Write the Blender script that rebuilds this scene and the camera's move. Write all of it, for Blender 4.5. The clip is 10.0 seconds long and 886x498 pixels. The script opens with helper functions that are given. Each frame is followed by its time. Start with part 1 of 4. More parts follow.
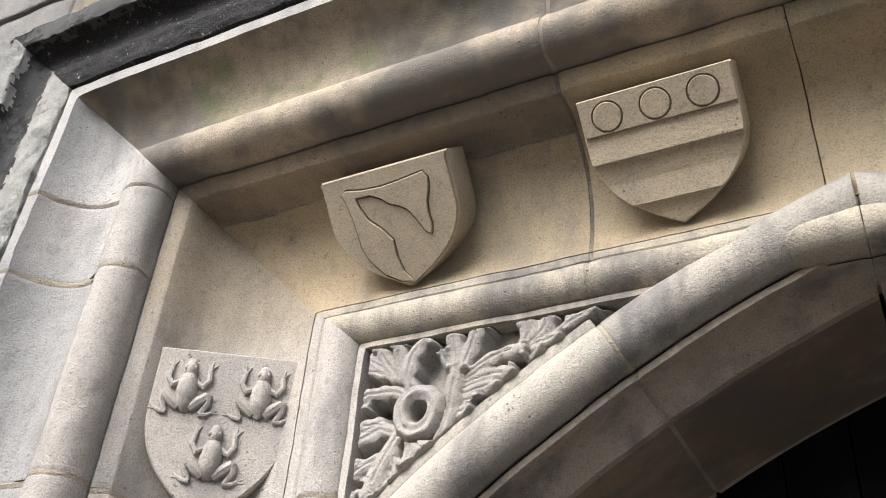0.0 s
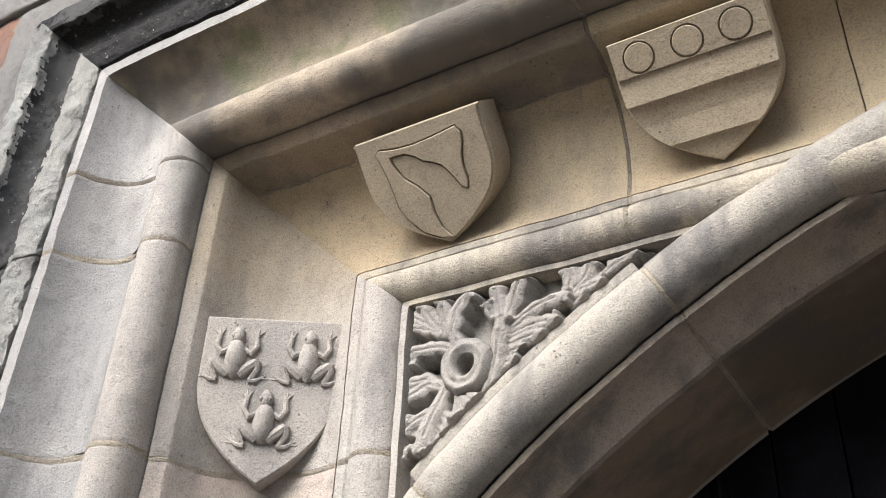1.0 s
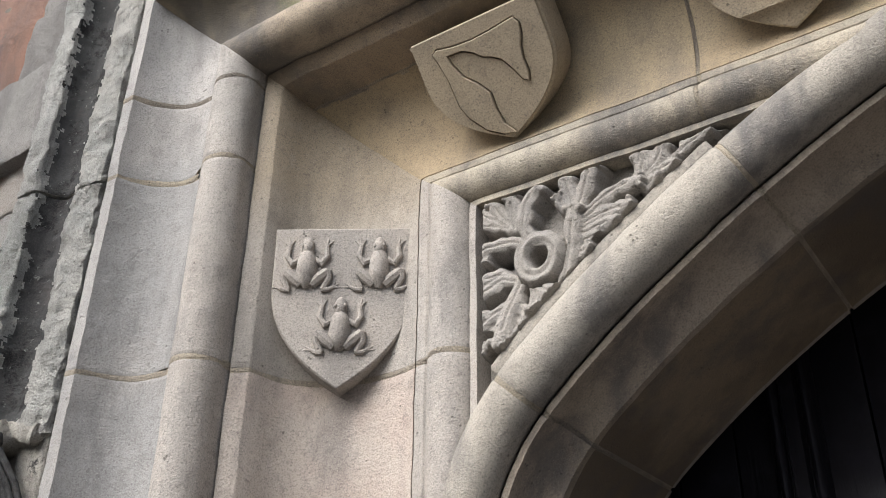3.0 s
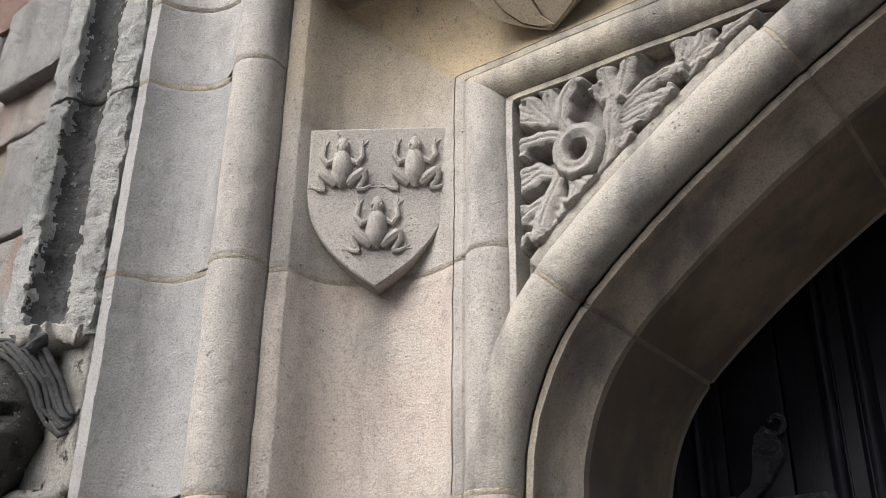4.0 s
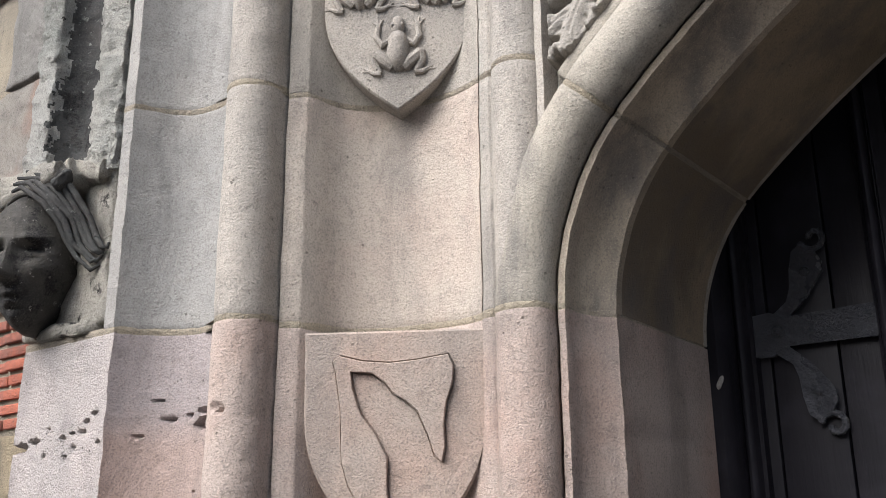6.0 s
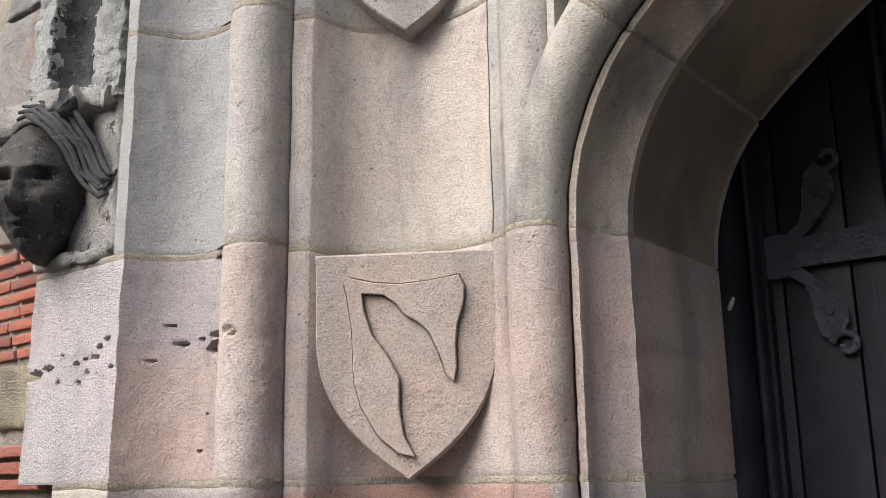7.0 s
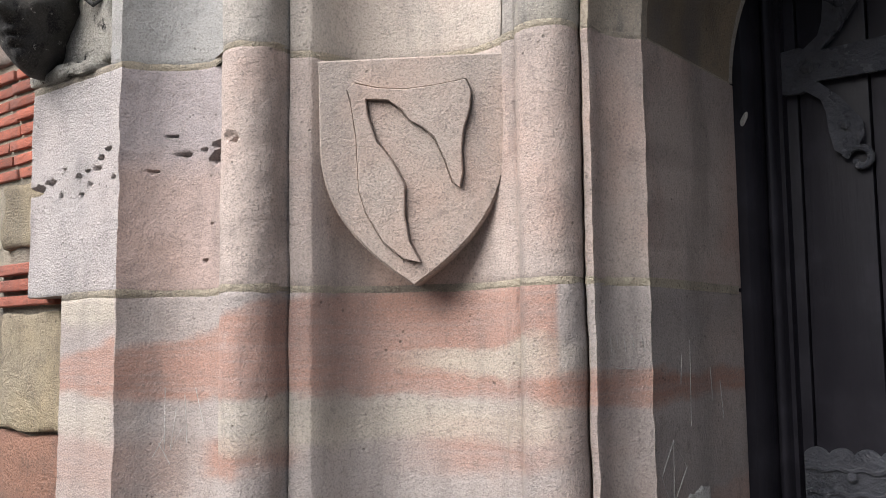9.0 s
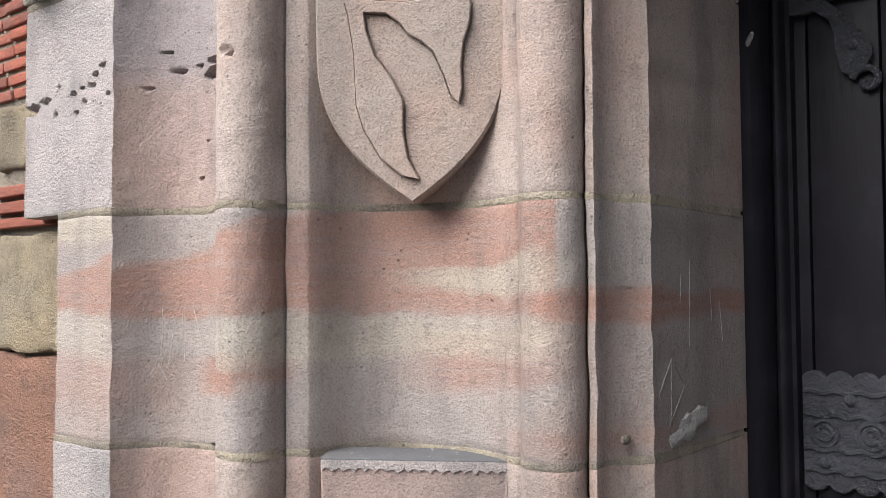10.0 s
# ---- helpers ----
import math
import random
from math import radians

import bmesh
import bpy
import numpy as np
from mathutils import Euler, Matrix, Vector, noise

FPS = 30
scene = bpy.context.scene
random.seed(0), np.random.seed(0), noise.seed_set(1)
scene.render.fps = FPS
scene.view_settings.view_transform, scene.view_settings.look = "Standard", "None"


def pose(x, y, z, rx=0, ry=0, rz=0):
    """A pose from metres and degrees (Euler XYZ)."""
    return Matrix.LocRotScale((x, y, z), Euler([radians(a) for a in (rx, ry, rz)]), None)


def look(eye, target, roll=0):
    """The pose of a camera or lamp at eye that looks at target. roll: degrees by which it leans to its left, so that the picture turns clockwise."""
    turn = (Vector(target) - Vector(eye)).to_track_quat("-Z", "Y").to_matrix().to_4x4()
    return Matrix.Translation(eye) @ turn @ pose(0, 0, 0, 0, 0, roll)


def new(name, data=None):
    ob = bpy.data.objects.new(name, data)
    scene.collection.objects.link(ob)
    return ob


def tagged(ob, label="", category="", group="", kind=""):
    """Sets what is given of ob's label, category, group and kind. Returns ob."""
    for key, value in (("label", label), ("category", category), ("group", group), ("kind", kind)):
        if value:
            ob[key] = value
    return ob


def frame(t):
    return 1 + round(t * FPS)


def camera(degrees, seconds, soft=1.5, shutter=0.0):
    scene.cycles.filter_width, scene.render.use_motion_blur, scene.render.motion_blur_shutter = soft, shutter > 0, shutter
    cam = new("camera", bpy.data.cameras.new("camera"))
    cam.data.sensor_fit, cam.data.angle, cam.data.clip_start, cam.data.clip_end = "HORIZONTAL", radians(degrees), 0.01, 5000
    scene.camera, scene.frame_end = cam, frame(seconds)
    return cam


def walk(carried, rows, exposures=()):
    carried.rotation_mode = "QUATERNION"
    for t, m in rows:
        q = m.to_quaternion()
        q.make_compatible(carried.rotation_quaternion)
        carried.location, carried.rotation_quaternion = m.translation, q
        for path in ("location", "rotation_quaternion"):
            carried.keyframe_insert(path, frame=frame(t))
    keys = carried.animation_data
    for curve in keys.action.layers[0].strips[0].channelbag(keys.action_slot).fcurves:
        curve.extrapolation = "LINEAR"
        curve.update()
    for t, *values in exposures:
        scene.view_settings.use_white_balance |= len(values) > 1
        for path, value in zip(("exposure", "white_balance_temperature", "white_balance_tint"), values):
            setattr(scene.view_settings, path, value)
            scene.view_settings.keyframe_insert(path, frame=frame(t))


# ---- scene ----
cam = camera(50.0, 10.0, soft=0.85)
PATH = [
    (0, (1.431, -0.897, 1.697), (0.616, 0.522, 2.846), 5.0),
    (0.5, (1.41, -0.889, 1.686), (0.557, 0.543, 2.792), 4.4),
    (1, (1.416, -0.891, 1.678), (0.527, 0.531, 2.768), 2.8),
    (1.5, (1.409, -0.885, 1.665), (0.497, 0.539, 2.733), 1.9),
    (2, (1.392, -0.877, 1.654), (0.444, 0.553, 2.682), 1.5),
    (3.5, (1.341, -0.87, 1.611), (0.307, 0.571, 2.534), 0.6),
    (4, (1.323, -0.856, 1.586), (0.242, 0.601, 2.429), 0.7),
    (4.5, (1.313, -0.844, 1.572), (0.202, 0.626, 2.35), 0.5),
    (5, (1.308, -0.834, 1.556), (0.172, 0.642, 2.283), 0.3),
    (5.5, (1.303, -0.818, 1.544), (0.133, 0.664, 2.202), -0.0),
    (6.8, (1.282, -0.791, 1.507), (0.06, 0.716, 1.993), -0.9),
    (7, (1.28, -0.792, 1.5), (0.053, 0.715, 1.971), -0.9),
    (7.5, (1.273, -0.788, 1.481), (0.034, 0.726, 1.895), -0.9),
    (8, (1.268, -0.782, 1.464), (0.019, 0.743, 1.805), -0.9),
    (8.5, (1.264, -0.777, 1.45), (0.006, 0.749, 1.742), -0.7),
    (9, (1.257, -0.764, 1.422), (-0.014, 0.768, 1.616), -0.7),
    (9.5, (1.255, -0.759, 1.404), (-0.02, 0.775, 1.554), -0.4),
    (10, (1.252, -0.748, 1.38), (-0.03, 0.785, 1.466), -0.4),
]
walk(cam, [(t, look(eye, target, roll)) for t, eye, target, roll in PATH], exposures=((0.0, 0.92), (1.5, 0.80), (3.5, 0.47), (6.0, 0.62), (10.0, 0.62)))

# ---- world and light ----
world = bpy.data.worlds.new("sky")
scene.world = world
world.use_nodes = True
wn, wl = world.node_tree.nodes, world.node_tree.links
sky = wn.new("ShaderNodeTexSky")
sky.sky_type, sky.sun_disc = "NISHITA", False
sky.sun_elevation, sky.sun_rotation = radians(46), radians(195)
sky.air_density, sky.dust_density, sky.ozone_density = 1.0, 4.0, 0.6
wl.new(sky.outputs[0], wn["Background"].inputs[0])
wn["Background"].inputs[1].default_value = 0.112
sun = new("sun", bpy.data.lights.new("sun", "SUN"))
sun.data.energy, sun.data.angle, sun.data.color = 4.5, radians(50), (0.98, 0.985, 1.0)
sun.matrix_world = look((-0.7, -4.0, 6.4), (0.4, 0.2, 2.0))


# ---- materials ----
def material(name):
    m = bpy.data.materials.new(name)
    m.use_nodes = True
    return m, m.node_tree.nodes, m.node_tree.links, m.node_tree.nodes["Principled BSDF"]


def rgba(c):
    return (c[0], c[1], c[2], 1.0)


def noise_node(nt, links, vec, scale, detail=5.0, rough=0.6):
    n = nt.new("ShaderNodeTexNoise")
    n.inputs["Scale"].default_value, n.inputs["Detail"].default_value, n.inputs["Roughness"].default_value = scale, detail, rough
    links.new(vec, n.inputs["Vector"])
    return n.outputs["Fac"]


def ramp(nt, links, fac, lo, hi, a=0.0, b=1.0):
    n = nt.new("ShaderNodeMapRange")
    n.interpolation_type = "SMOOTHSTEP"
    for i, v in zip(("From Min", "From Max", "To Min", "To Max"), (lo, hi, a, b)):
        n.inputs[i].default_value = v
    links.new(fac, n.inputs["Value"])
    return n.outputs["Result"]


def math_node(nt, links, op, a, b):
    n = nt.new("ShaderNodeMath")
    n.operation = op
    for i, v in enumerate((a, b)):
        if isinstance(v, (int, float)):
            n.inputs[i].default_value = v
        else:
            links.new(v, n.inputs[i])
    return n.outputs[0]


def mix(nt, links, fac, a, b, blend="MIX"):
    n = nt.new("ShaderNodeMix")
    n.data_type, n.blend_type = "RGBA", blend
    for i, v in ((0, fac), (6, a), (7, b)):
        if isinstance(v, (int, float)):
            n.inputs[i].default_value = v
        elif isinstance(v, tuple):
            n.inputs[i].default_value = rgba(v)
        else:
            links.new(v, n.inputs[i])
    return n.outputs[2]


# bedding in the banded course: (lower edge, its slope, upper edge, its slope, from x, to x, fade in x, fade in z, strength)
RED_BEDS = [(1.346, 0.0, 1.438, 0.20, -0.3, -0.002, 0.002, 0.010, 0.7), (1.348, 0.0, 1.410, 0.30, -0.002, 0.60, 0.004, 0.010, 0.72), (1.222, 0.12, 1.275, 0.10, 0.10, 0.24, 0.03, 0.012, 0.75), (1.200, 0.10, 1.255, 0.16, 0.36, 0.60, 0.08, 0.016, 0.6),
            (1.205, 0.0, 1.285, 0.0, -0.2, 0.07, 0.05, 0.02, 0.32), (1.338, 0.0, 1.378, 0.0, 0.58, 0.9, 0.03, 0.010, 0.75), (1.170, 0.0, 1.205, 0.0, 0.50, 0.72, 0.04, 0.012, 0.35)]
PALE_BEDS = [(1.458, 0.0, 1.52, 0.0, -0.3, -0.002, 0.002, 0.010, 0.8), (1.372, 0.0, 1.380, 0.075, 0.34, 0.60, 0.06, 0.008, 0.85), (1.262, 0.06, 1.345, 0.0, 0.15, 0.60, 0.03, 0.012, 0.7), (1.282, 0.0, 1.345, 0.0, -0.2, -0.01, 0.01, 0.015, 0.5)]


def stone(name, base, tint, dark=(0.10, 0.09, 0.085), tint_at=(0.42, 0.66), grime=0.45, bands=None, pits=0.6, relief=1.0, vary=0.12, crust=0.0, spots=None, green=0.0, soot=0.35, fades=None):
    """Weathered sandstone: base and tint in broad clouds, grime, pits, grain; bands: colour of bedding stripes; crust: share of black crust."""
    m, nt, links, bsdf = material(name)
    geo = nt.new("ShaderNodeNewGeometry")
    pos = geo.outputs["Position"]
    info = nt.new("ShaderNodeObjectInfo")
    cloud = noise_node(nt, links, pos, 3.1, 4)
    mid = noise_node(nt, links, pos, 14.0, 6, 0.65)
    mott = noise_node(nt, links, pos, 48.0, 5, 0.7)
    sand = noise_node(nt, links, pos, 140.0, 3, 0.6)
    fine = noise_node(nt, links, pos, 330.0, 3, 0.7)
    grain = noise_node(nt, links, pos, 620.0, 2, 0.8)
    col = mix(nt, links, ramp(nt, links, cloud, *tint_at), base, tint)
    if bands or fades:
        xyz = nt.new("ShaderNodeSeparateXYZ")
        links.new(pos, xyz.inputs[0])
        flow = nt.new("ShaderNodeMapping")
        flow.inputs["Scale"].default_value = (1.0, 1.0, 2.2)
        links.new(pos, flow.inputs["Vector"])
        warp = math_node(nt, links, "MULTIPLY", math_node(nt, links, "SUBTRACT", noise_node(nt, links, flow.outputs[0], 7.0, 6, 0.6), 0.5), 0.075)
        bed = math_node(nt, links, "ADD", xyz.outputs["Z"], warp)
        streak = nt.new("ShaderNodeMapping")
        streak.inputs["Scale"].default_value = (1.5, 1.5, 34.0)
        links.new(pos, streak.inputs["Vector"])
        thin = noise_node(nt, links, streak.outputs[0], 3.0, 5)
        layers = [(bands, r) for r in RED_BEDS] + [((0.43, 0.385, 0.315), r) for r in PALE_BEDS] if bands else []
        for colour, (lo, lo_k, hi, hi_k, x0, x1, fade_x, soft_z, much) in layers:
            def over(at, slope):
                return math_node(nt, links, "SUBTRACT", bed, math_node(nt, links, "ADD", math_node(nt, links, "MULTIPLY", xyz.outputs["X"], slope), at))
            f = math_node(nt, links, "MULTIPLY", ramp(nt, links, over(lo, lo_k), -soft_z, soft_z), ramp(nt, links, over(hi, hi_k), -soft_z, soft_z, 1.0, 0.0))
            f = math_node(nt, links, "MULTIPLY", f, ramp(nt, links, xyz.outputs["X"], x0 - fade_x, x0 + fade_x))
            f = math_node(nt, links, "MULTIPLY", f, ramp(nt, links, xyz.outputs["X"], x1 - fade_x, x1 + fade_x, 1.0, 0.0))
            f = math_node(nt, links, "MULTIPLY", f, ramp(nt, links, thin, 0.28, 0.60, 0.62 * much, much))
            col = mix(nt, links, f, col, colour)
        for z0, z1, colour in fades or ():
            col = mix(nt, links, ramp(nt, links, bed, z0, z1), col, colour)
    # per-stone shift of value
    shift = ramp(nt, links, info.outputs["Random"], 0.0, 1.0, 1.0 - vary, 1.0 + vary)
    hsv = nt.new("ShaderNodeHueSaturation")
    links.new(shift, hsv.inputs["Value"])
    links.new(col, hsv.inputs["Color"])
    col = hsv.outputs[0]
    col = mix(nt, links, ramp(nt, links, mid, 0.50, 0.80, 0.0, grime), col, dark)
    col = mix(nt, links, ramp(nt, links, mid, 0.22, 0.42, 0.35, 0.0), col, tuple(min(1.0, c * 1.28) for c in base))
    if soot:
        run = nt.new("ShaderNodeMapping")
        run.inputs["Scale"].default_value = (9.0, 9.0, 2.2)
        run.inputs["Location"].default_value = (0.9, 0.3, 0.2)
        links.new(pos, run.inputs["Vector"])
        film = noise_node(nt, links, run.outputs[0], 1.0, 6, 0.6)
        col = mix(nt, links, ramp(nt, links, film, 0.47, 0.68, 0.0, soot), col, (0.10, 0.097, 0.098))
    if green:
        col = mix(nt, links, ramp(nt, links, noise_node(nt, links, pos, 4.3, 5), 0.56, 0.70, 0.0, green), col, (0.13, 0.15, 0.07))
    if crust:
        stretch = nt.new("ShaderNodeMapping")
        stretch.inputs["Location"].default_value = (3.7, 1.1, 0.4)
        links.new(pos, stretch.inputs["Vector"])
        edge = noise_node(nt, links, stretch.outputs[0], 9.0, 8, 0.75)
        col = mix(nt, links, ramp(nt, links, edge, 0.66 - 0.35 * crust, 0.74 - 0.35 * crust), col, (0.017, 0.017, 0.018))
    if spots:
        sp = noise_node(nt, links, pos, 75.0, 5, 0.75)
        col = mix(nt, links, ramp(nt, links, sp, 0.61, 0.67), col, spots)
    col = mix(nt, links, ramp(nt, links, mott, 0.54, 0.74, 0.0, 0.40), col, dark)
    col = mix(nt, links, ramp(nt, links, fine, 0.42, 0.78, 0.0, 0.7), col, dark)
    col = mix(nt, links, ramp(nt, links, grain, 0.55, 0.75, 0.0, 0.6), col, tuple(min(1.0, c * 1.5) for c in base))
    # small dark pits
    vor = nt.new("ShaderNodeTexVoronoi")
    vor.inputs["Scale"].default_value = 74.0
    links.new(pos, vor.inputs["Vector"])
    keep = ramp(nt, links, noise_node(nt, links, pos, 17.0, 2), 0.57, 0.66)
    pit = math_node(nt, links, "MULTIPLY", ramp(nt, links, vor.outputs["Distance"], 0.10, 0.20, 1.0, 0.0), keep)
    col = mix(nt, links, math_node(nt, links, "MULTIPLY", pit, pits), col, (0.05, 0.045, 0.04))
    links.new(col, bsdf.inputs["Base Color"])
    bsdf.inputs["Roughness"].default_value = 0.9
    bsdf.inputs["Specular IOR Level"].default_value = 0.25
    height = math_node(nt, links, "ADD", math_node(nt, links, "MULTIPLY", fine, 1.5), math_node(nt, links, "MULTIPLY", mid, 3.2))
    height = math_node(nt, links, "ADD", height, math_node(nt, links, "MULTIPLY", grain, 0.35))
    height = math_node(nt, links, "ADD", height, math_node(nt, links, "ADD", math_node(nt, links, "MULTIPLY", mott, 1.4), math_node(nt, links, "MULTIPLY", sand, 1.15)))
    height = math_node(nt, links, "SUBTRACT", height, math_node(nt, links, "MULTIPLY", pit, 1.2))
    bump = nt.new("ShaderNodeBump")
    bump.inputs["Strength"].default_value, bump.inputs["Distance"].default_value = min(1.0, 0.85 * relief), 0.0017 * max(1.0, relief)
    links.new(height, bump.inputs["Height"])
    links.new(bump.outputs[0], bsdf.inputs["Normal"])
    return m


GREY = stone("grey_sandstone", (0.315, 0.31, 0.30), (0.37, 0.355, 0.335), grime=0.3, soot=0.6)
WARM = stone("warm_sandstone", (0.42, 0.385, 0.345), (0.37, 0.35, 0.32), grime=0.4, soot=0.5)
BUFF = stone("buff_sandstone", (0.39, 0.345, 0.27), (0.32, 0.295, 0.245), grime=0.55, soot=0.8)
OCHRE = stone("ochre_sandstone", (0.40, 0.315, 0.205), (0.33, 0.27, 0.18), grime=0.5, soot=0.4, green=0.3, relief=0.6, vary=0.04)
PINK = stone("pink_sandstone", (0.39, 0.325, 0.29), (0.40, 0.285, 0.24), grime=0.3, soot=0.45, vary=0.05)
BANDED = stone("red_banded_sandstone", (0.335, 0.295, 0.275), (0.34, 0.275, 0.245), grime=0.3, bands=(0.335, 0.165, 0.115), soot=0.35, vary=0.04)
MAUVE = stone("mauve_sandstone", (0.36, 0.275, 0.245), (0.37, 0.265, 0.225), grime=0.35, soot=0.5, fades=((1.655, 1.735, (0.30, 0.265, 0.265)),), vary=0.05)
BEIGE = stone("beige_sandstone", (0.395, 0.35, 0.305), (0.395, 0.32, 0.275), grime=0.35, soot=0.5)
FROGSTONE = stone("buff_carved_sandstone", (0.40, 0.365, 0.325), (0.36, 0.335, 0.305), grime=0.4, soot=0.35, vary=0.0)
SLEEVESTONE = stone("pinkish_carved_sandstone", (0.385, 0.325, 0.285), (0.41, 0.305, 0.255), grime=0.3, soot=0.3, vary=0.0)
HIGHSTONE = stone("buff_high_carved_sandstone", (0.44, 0.365, 0.26), (0.40, 0.335, 0.245), grime=0.3, soot=0.15, relief=0.55, vary=0.0)
GREYROLL = stone("grey_stained_arch_roll", (0.375, 0.345, 0.295), (0.29, 0.275, 0.25), grime=0.5, soot=0.8, vary=0.05)
# brown staining, darkened further to put the soffit's shade into the colour
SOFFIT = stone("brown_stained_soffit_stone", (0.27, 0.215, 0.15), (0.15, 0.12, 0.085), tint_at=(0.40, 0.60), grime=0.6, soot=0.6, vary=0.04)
# arch hollow: base colour warmed to stand in for bounced light
ARCHSTONE = stone("warm_arch_sandstone", (0.41, 0.35, 0.28), (0.35, 0.295, 0.225), grime=0.5, soot=0.7, vary=0.05)
CORNER = stone("corner_sandstone", (0.40, 0.365, 0.32), (0.36, 0.335, 0.30), grime=0.4, soot=0.45, fades=((2.44, 2.62, (0.375, 0.315, 0.235)),), vary=0.0)
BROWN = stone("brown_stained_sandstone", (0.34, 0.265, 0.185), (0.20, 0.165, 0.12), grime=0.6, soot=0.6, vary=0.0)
SOOT = stone("sooty_sandstone", (0.31, 0.26, 0.19), (0.09, 0.083, 0.07), tint_at=(0.42, 0.58), grime=0.75, green=0.8, soot=0.6)
BUFFSOOT = stone("stained_buff_sandstone", (0.38, 0.315, 0.235), (0.13, 0.118, 0.10), tint_at=(0.43, 0.60), grime=0.6, soot=0.6)
PALE = stone("pale_worn_sandstone", (0.42, 0.405, 0.385), (0.36, 0.35, 0.34), grime=0.4, relief=1.8)
PALEPINK = stone("pale_pinkish_worn_sandstone", (0.43, 0.385, 0.37), (0.37, 0.345, 0.335), grime=0.4, relief=1.8)
HOODROUGH = stone("rough_grey_hood_stone", (0.52, 0.515, 0.485), (0.36, 0.37, 0.345), grime=0.7, relief=5.0, crust=0.22)
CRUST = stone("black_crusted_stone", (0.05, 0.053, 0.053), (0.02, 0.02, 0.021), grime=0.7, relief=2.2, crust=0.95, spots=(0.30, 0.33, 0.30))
SOOTROUGH = stone("sooty_rough_hood_stone", (0.12, 0.12, 0.115), (0.07, 0.07, 0.07), grime=0.7, relief=5.0, crust=0.5)
SLATY = stone("slaty_worn_stone", (0.12, 0.125, 0.135), (0.16, 0.16, 0.165), grime=0.5, spots=(0.42, 0.37, 0.34))
LEDGESTONE = stone("pale_weathered_carved_stone", (0.54, 0.51, 0.45), (0.40, 0.385, 0.345), grime=0.6, relief=4.0, crust=0.30)
# weathered crust, with the upright hollow's shade in the base colour; also the hair
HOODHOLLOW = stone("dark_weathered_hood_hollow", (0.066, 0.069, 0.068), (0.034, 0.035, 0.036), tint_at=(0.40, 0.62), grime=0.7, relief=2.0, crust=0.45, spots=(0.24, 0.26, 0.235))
HOODLIP = stone("pale_flaking_hood_stone", (0.54, 0.53, 0.49), (0.40, 0.405, 0.38), grime=0.7, relief=5.0, crust=0.12)
HEADSTONE = stone("sooty_head_stone", (0.105, 0.098, 0.085), (0.04, 0.04, 0.038), grime=0.7, relief=1.8, crust=0.45, spots=(0.30, 0.29, 0.26))
LEAFSTONE = stone("grey_carved_stone", (0.36, 0.335, 0.30), (0.29, 0.28, 0.275), grime=0.55, relief=1.2)
REDRUB = stone("red_rubble_stone", (0.40, 0.215, 0.15), (0.34, 0.215, 0.17), grime=0.5, relief=5.0)
YELRUB = stone("yellow_rubble_stone", (0.47, 0.38, 0.25), (0.40, 0.34, 0.25), grime=0.5, relief=5.0)
MIXRUB = stone("grey_pink_rubble_stone", (0.38, 0.35, 0.315), (0.37, 0.255, 0.205), tint_at=(0.46, 0.60), grime=0.5, relief=5.0)
GREYRUB = stone("grey_rubble_stone", (0.36, 0.345, 0.325), (0.28, 0.275, 0.26), grime=0.5, relief=5.0)
TILE = stone("red_clay_tile", (0.36, 0.11, 0.07), (0.29, 0.095, 0.065), grime=0.4, relief=1.6, vary=0.25)
MORTAR = stone("lime_mortar", (0.42, 0.365, 0.28), (0.24, 0.21, 0.175), grime=0.6, relief=2.6)
GROUT = stone("dark_joint_mortar", (0.16, 0.14, 0.12), (0.24, 0.20, 0.16), grime=0.6, relief=2.0)
PAVING = stone("paving_stone", (0.12, 0.11, 0.10), (0.09, 0.085, 0.08), grime=0.5)


def paint(name, base, rough, relief, metal=0.0, stretch=(1.0, 1.0, 1.0), scale=160.0):
    m, nt, links, bsdf = material(name)
    geo = nt.new("ShaderNodeNewGeometry")
    mp = nt.new("ShaderNodeMapping")
    mp.inputs["Scale"].default_value = stretch
    links.new(geo.outputs["Position"], mp.inputs["Vector"])
    n1 = noise_node(nt, links, mp.outputs[0], scale, 6, 0.7)
    n2 = noise_node(nt, links, geo.outputs["Position"], 12.0, 5, 0.6)
    col = mix(nt, links, ramp(nt, links, n2, 0.45, 0.75, 0.0, 0.6), base, tuple(c * 2.2 for c in base))
    chips = noise_node(nt, links, geo.outputs["Position"], 55.0, 6, 0.8)
    col = mix(nt, links, ramp(nt, links, chips, 0.73, 0.77), col, (0.22, 0.21, 0.20))
    links.new(col, bsdf.inputs["Base Color"])
    links.new(ramp(nt, links, n2, 0.3, 0.7, rough - 0.1, rough + 0.12), bsdf.inputs["Roughness"])
    bsdf.inputs["Metallic"].default_value = metal
    bsdf.inputs["Specular IOR Level"].default_value = 0.75 if "iron" in name else 0.13
    bump = nt.new("ShaderNodeBump")
    bump.inputs["Strength"].default_value, bump.inputs["Distance"].default_value = relief, 0.002
    links.new(n1, bump.inputs["Height"])
    links.new(bump.outputs[0], bsdf.inputs["Normal"])
    return m


BLACKWOOD = paint("black_painted_oak", (0.0115, 0.0108, 0.0140), 0.44, 0.5, stretch=(1.0, 1.0, 0.06))
IRON = paint("black_wrought_iron", (0.042, 0.044, 0.053), 0.32, 5.0, metal=0.0, scale=110.0)


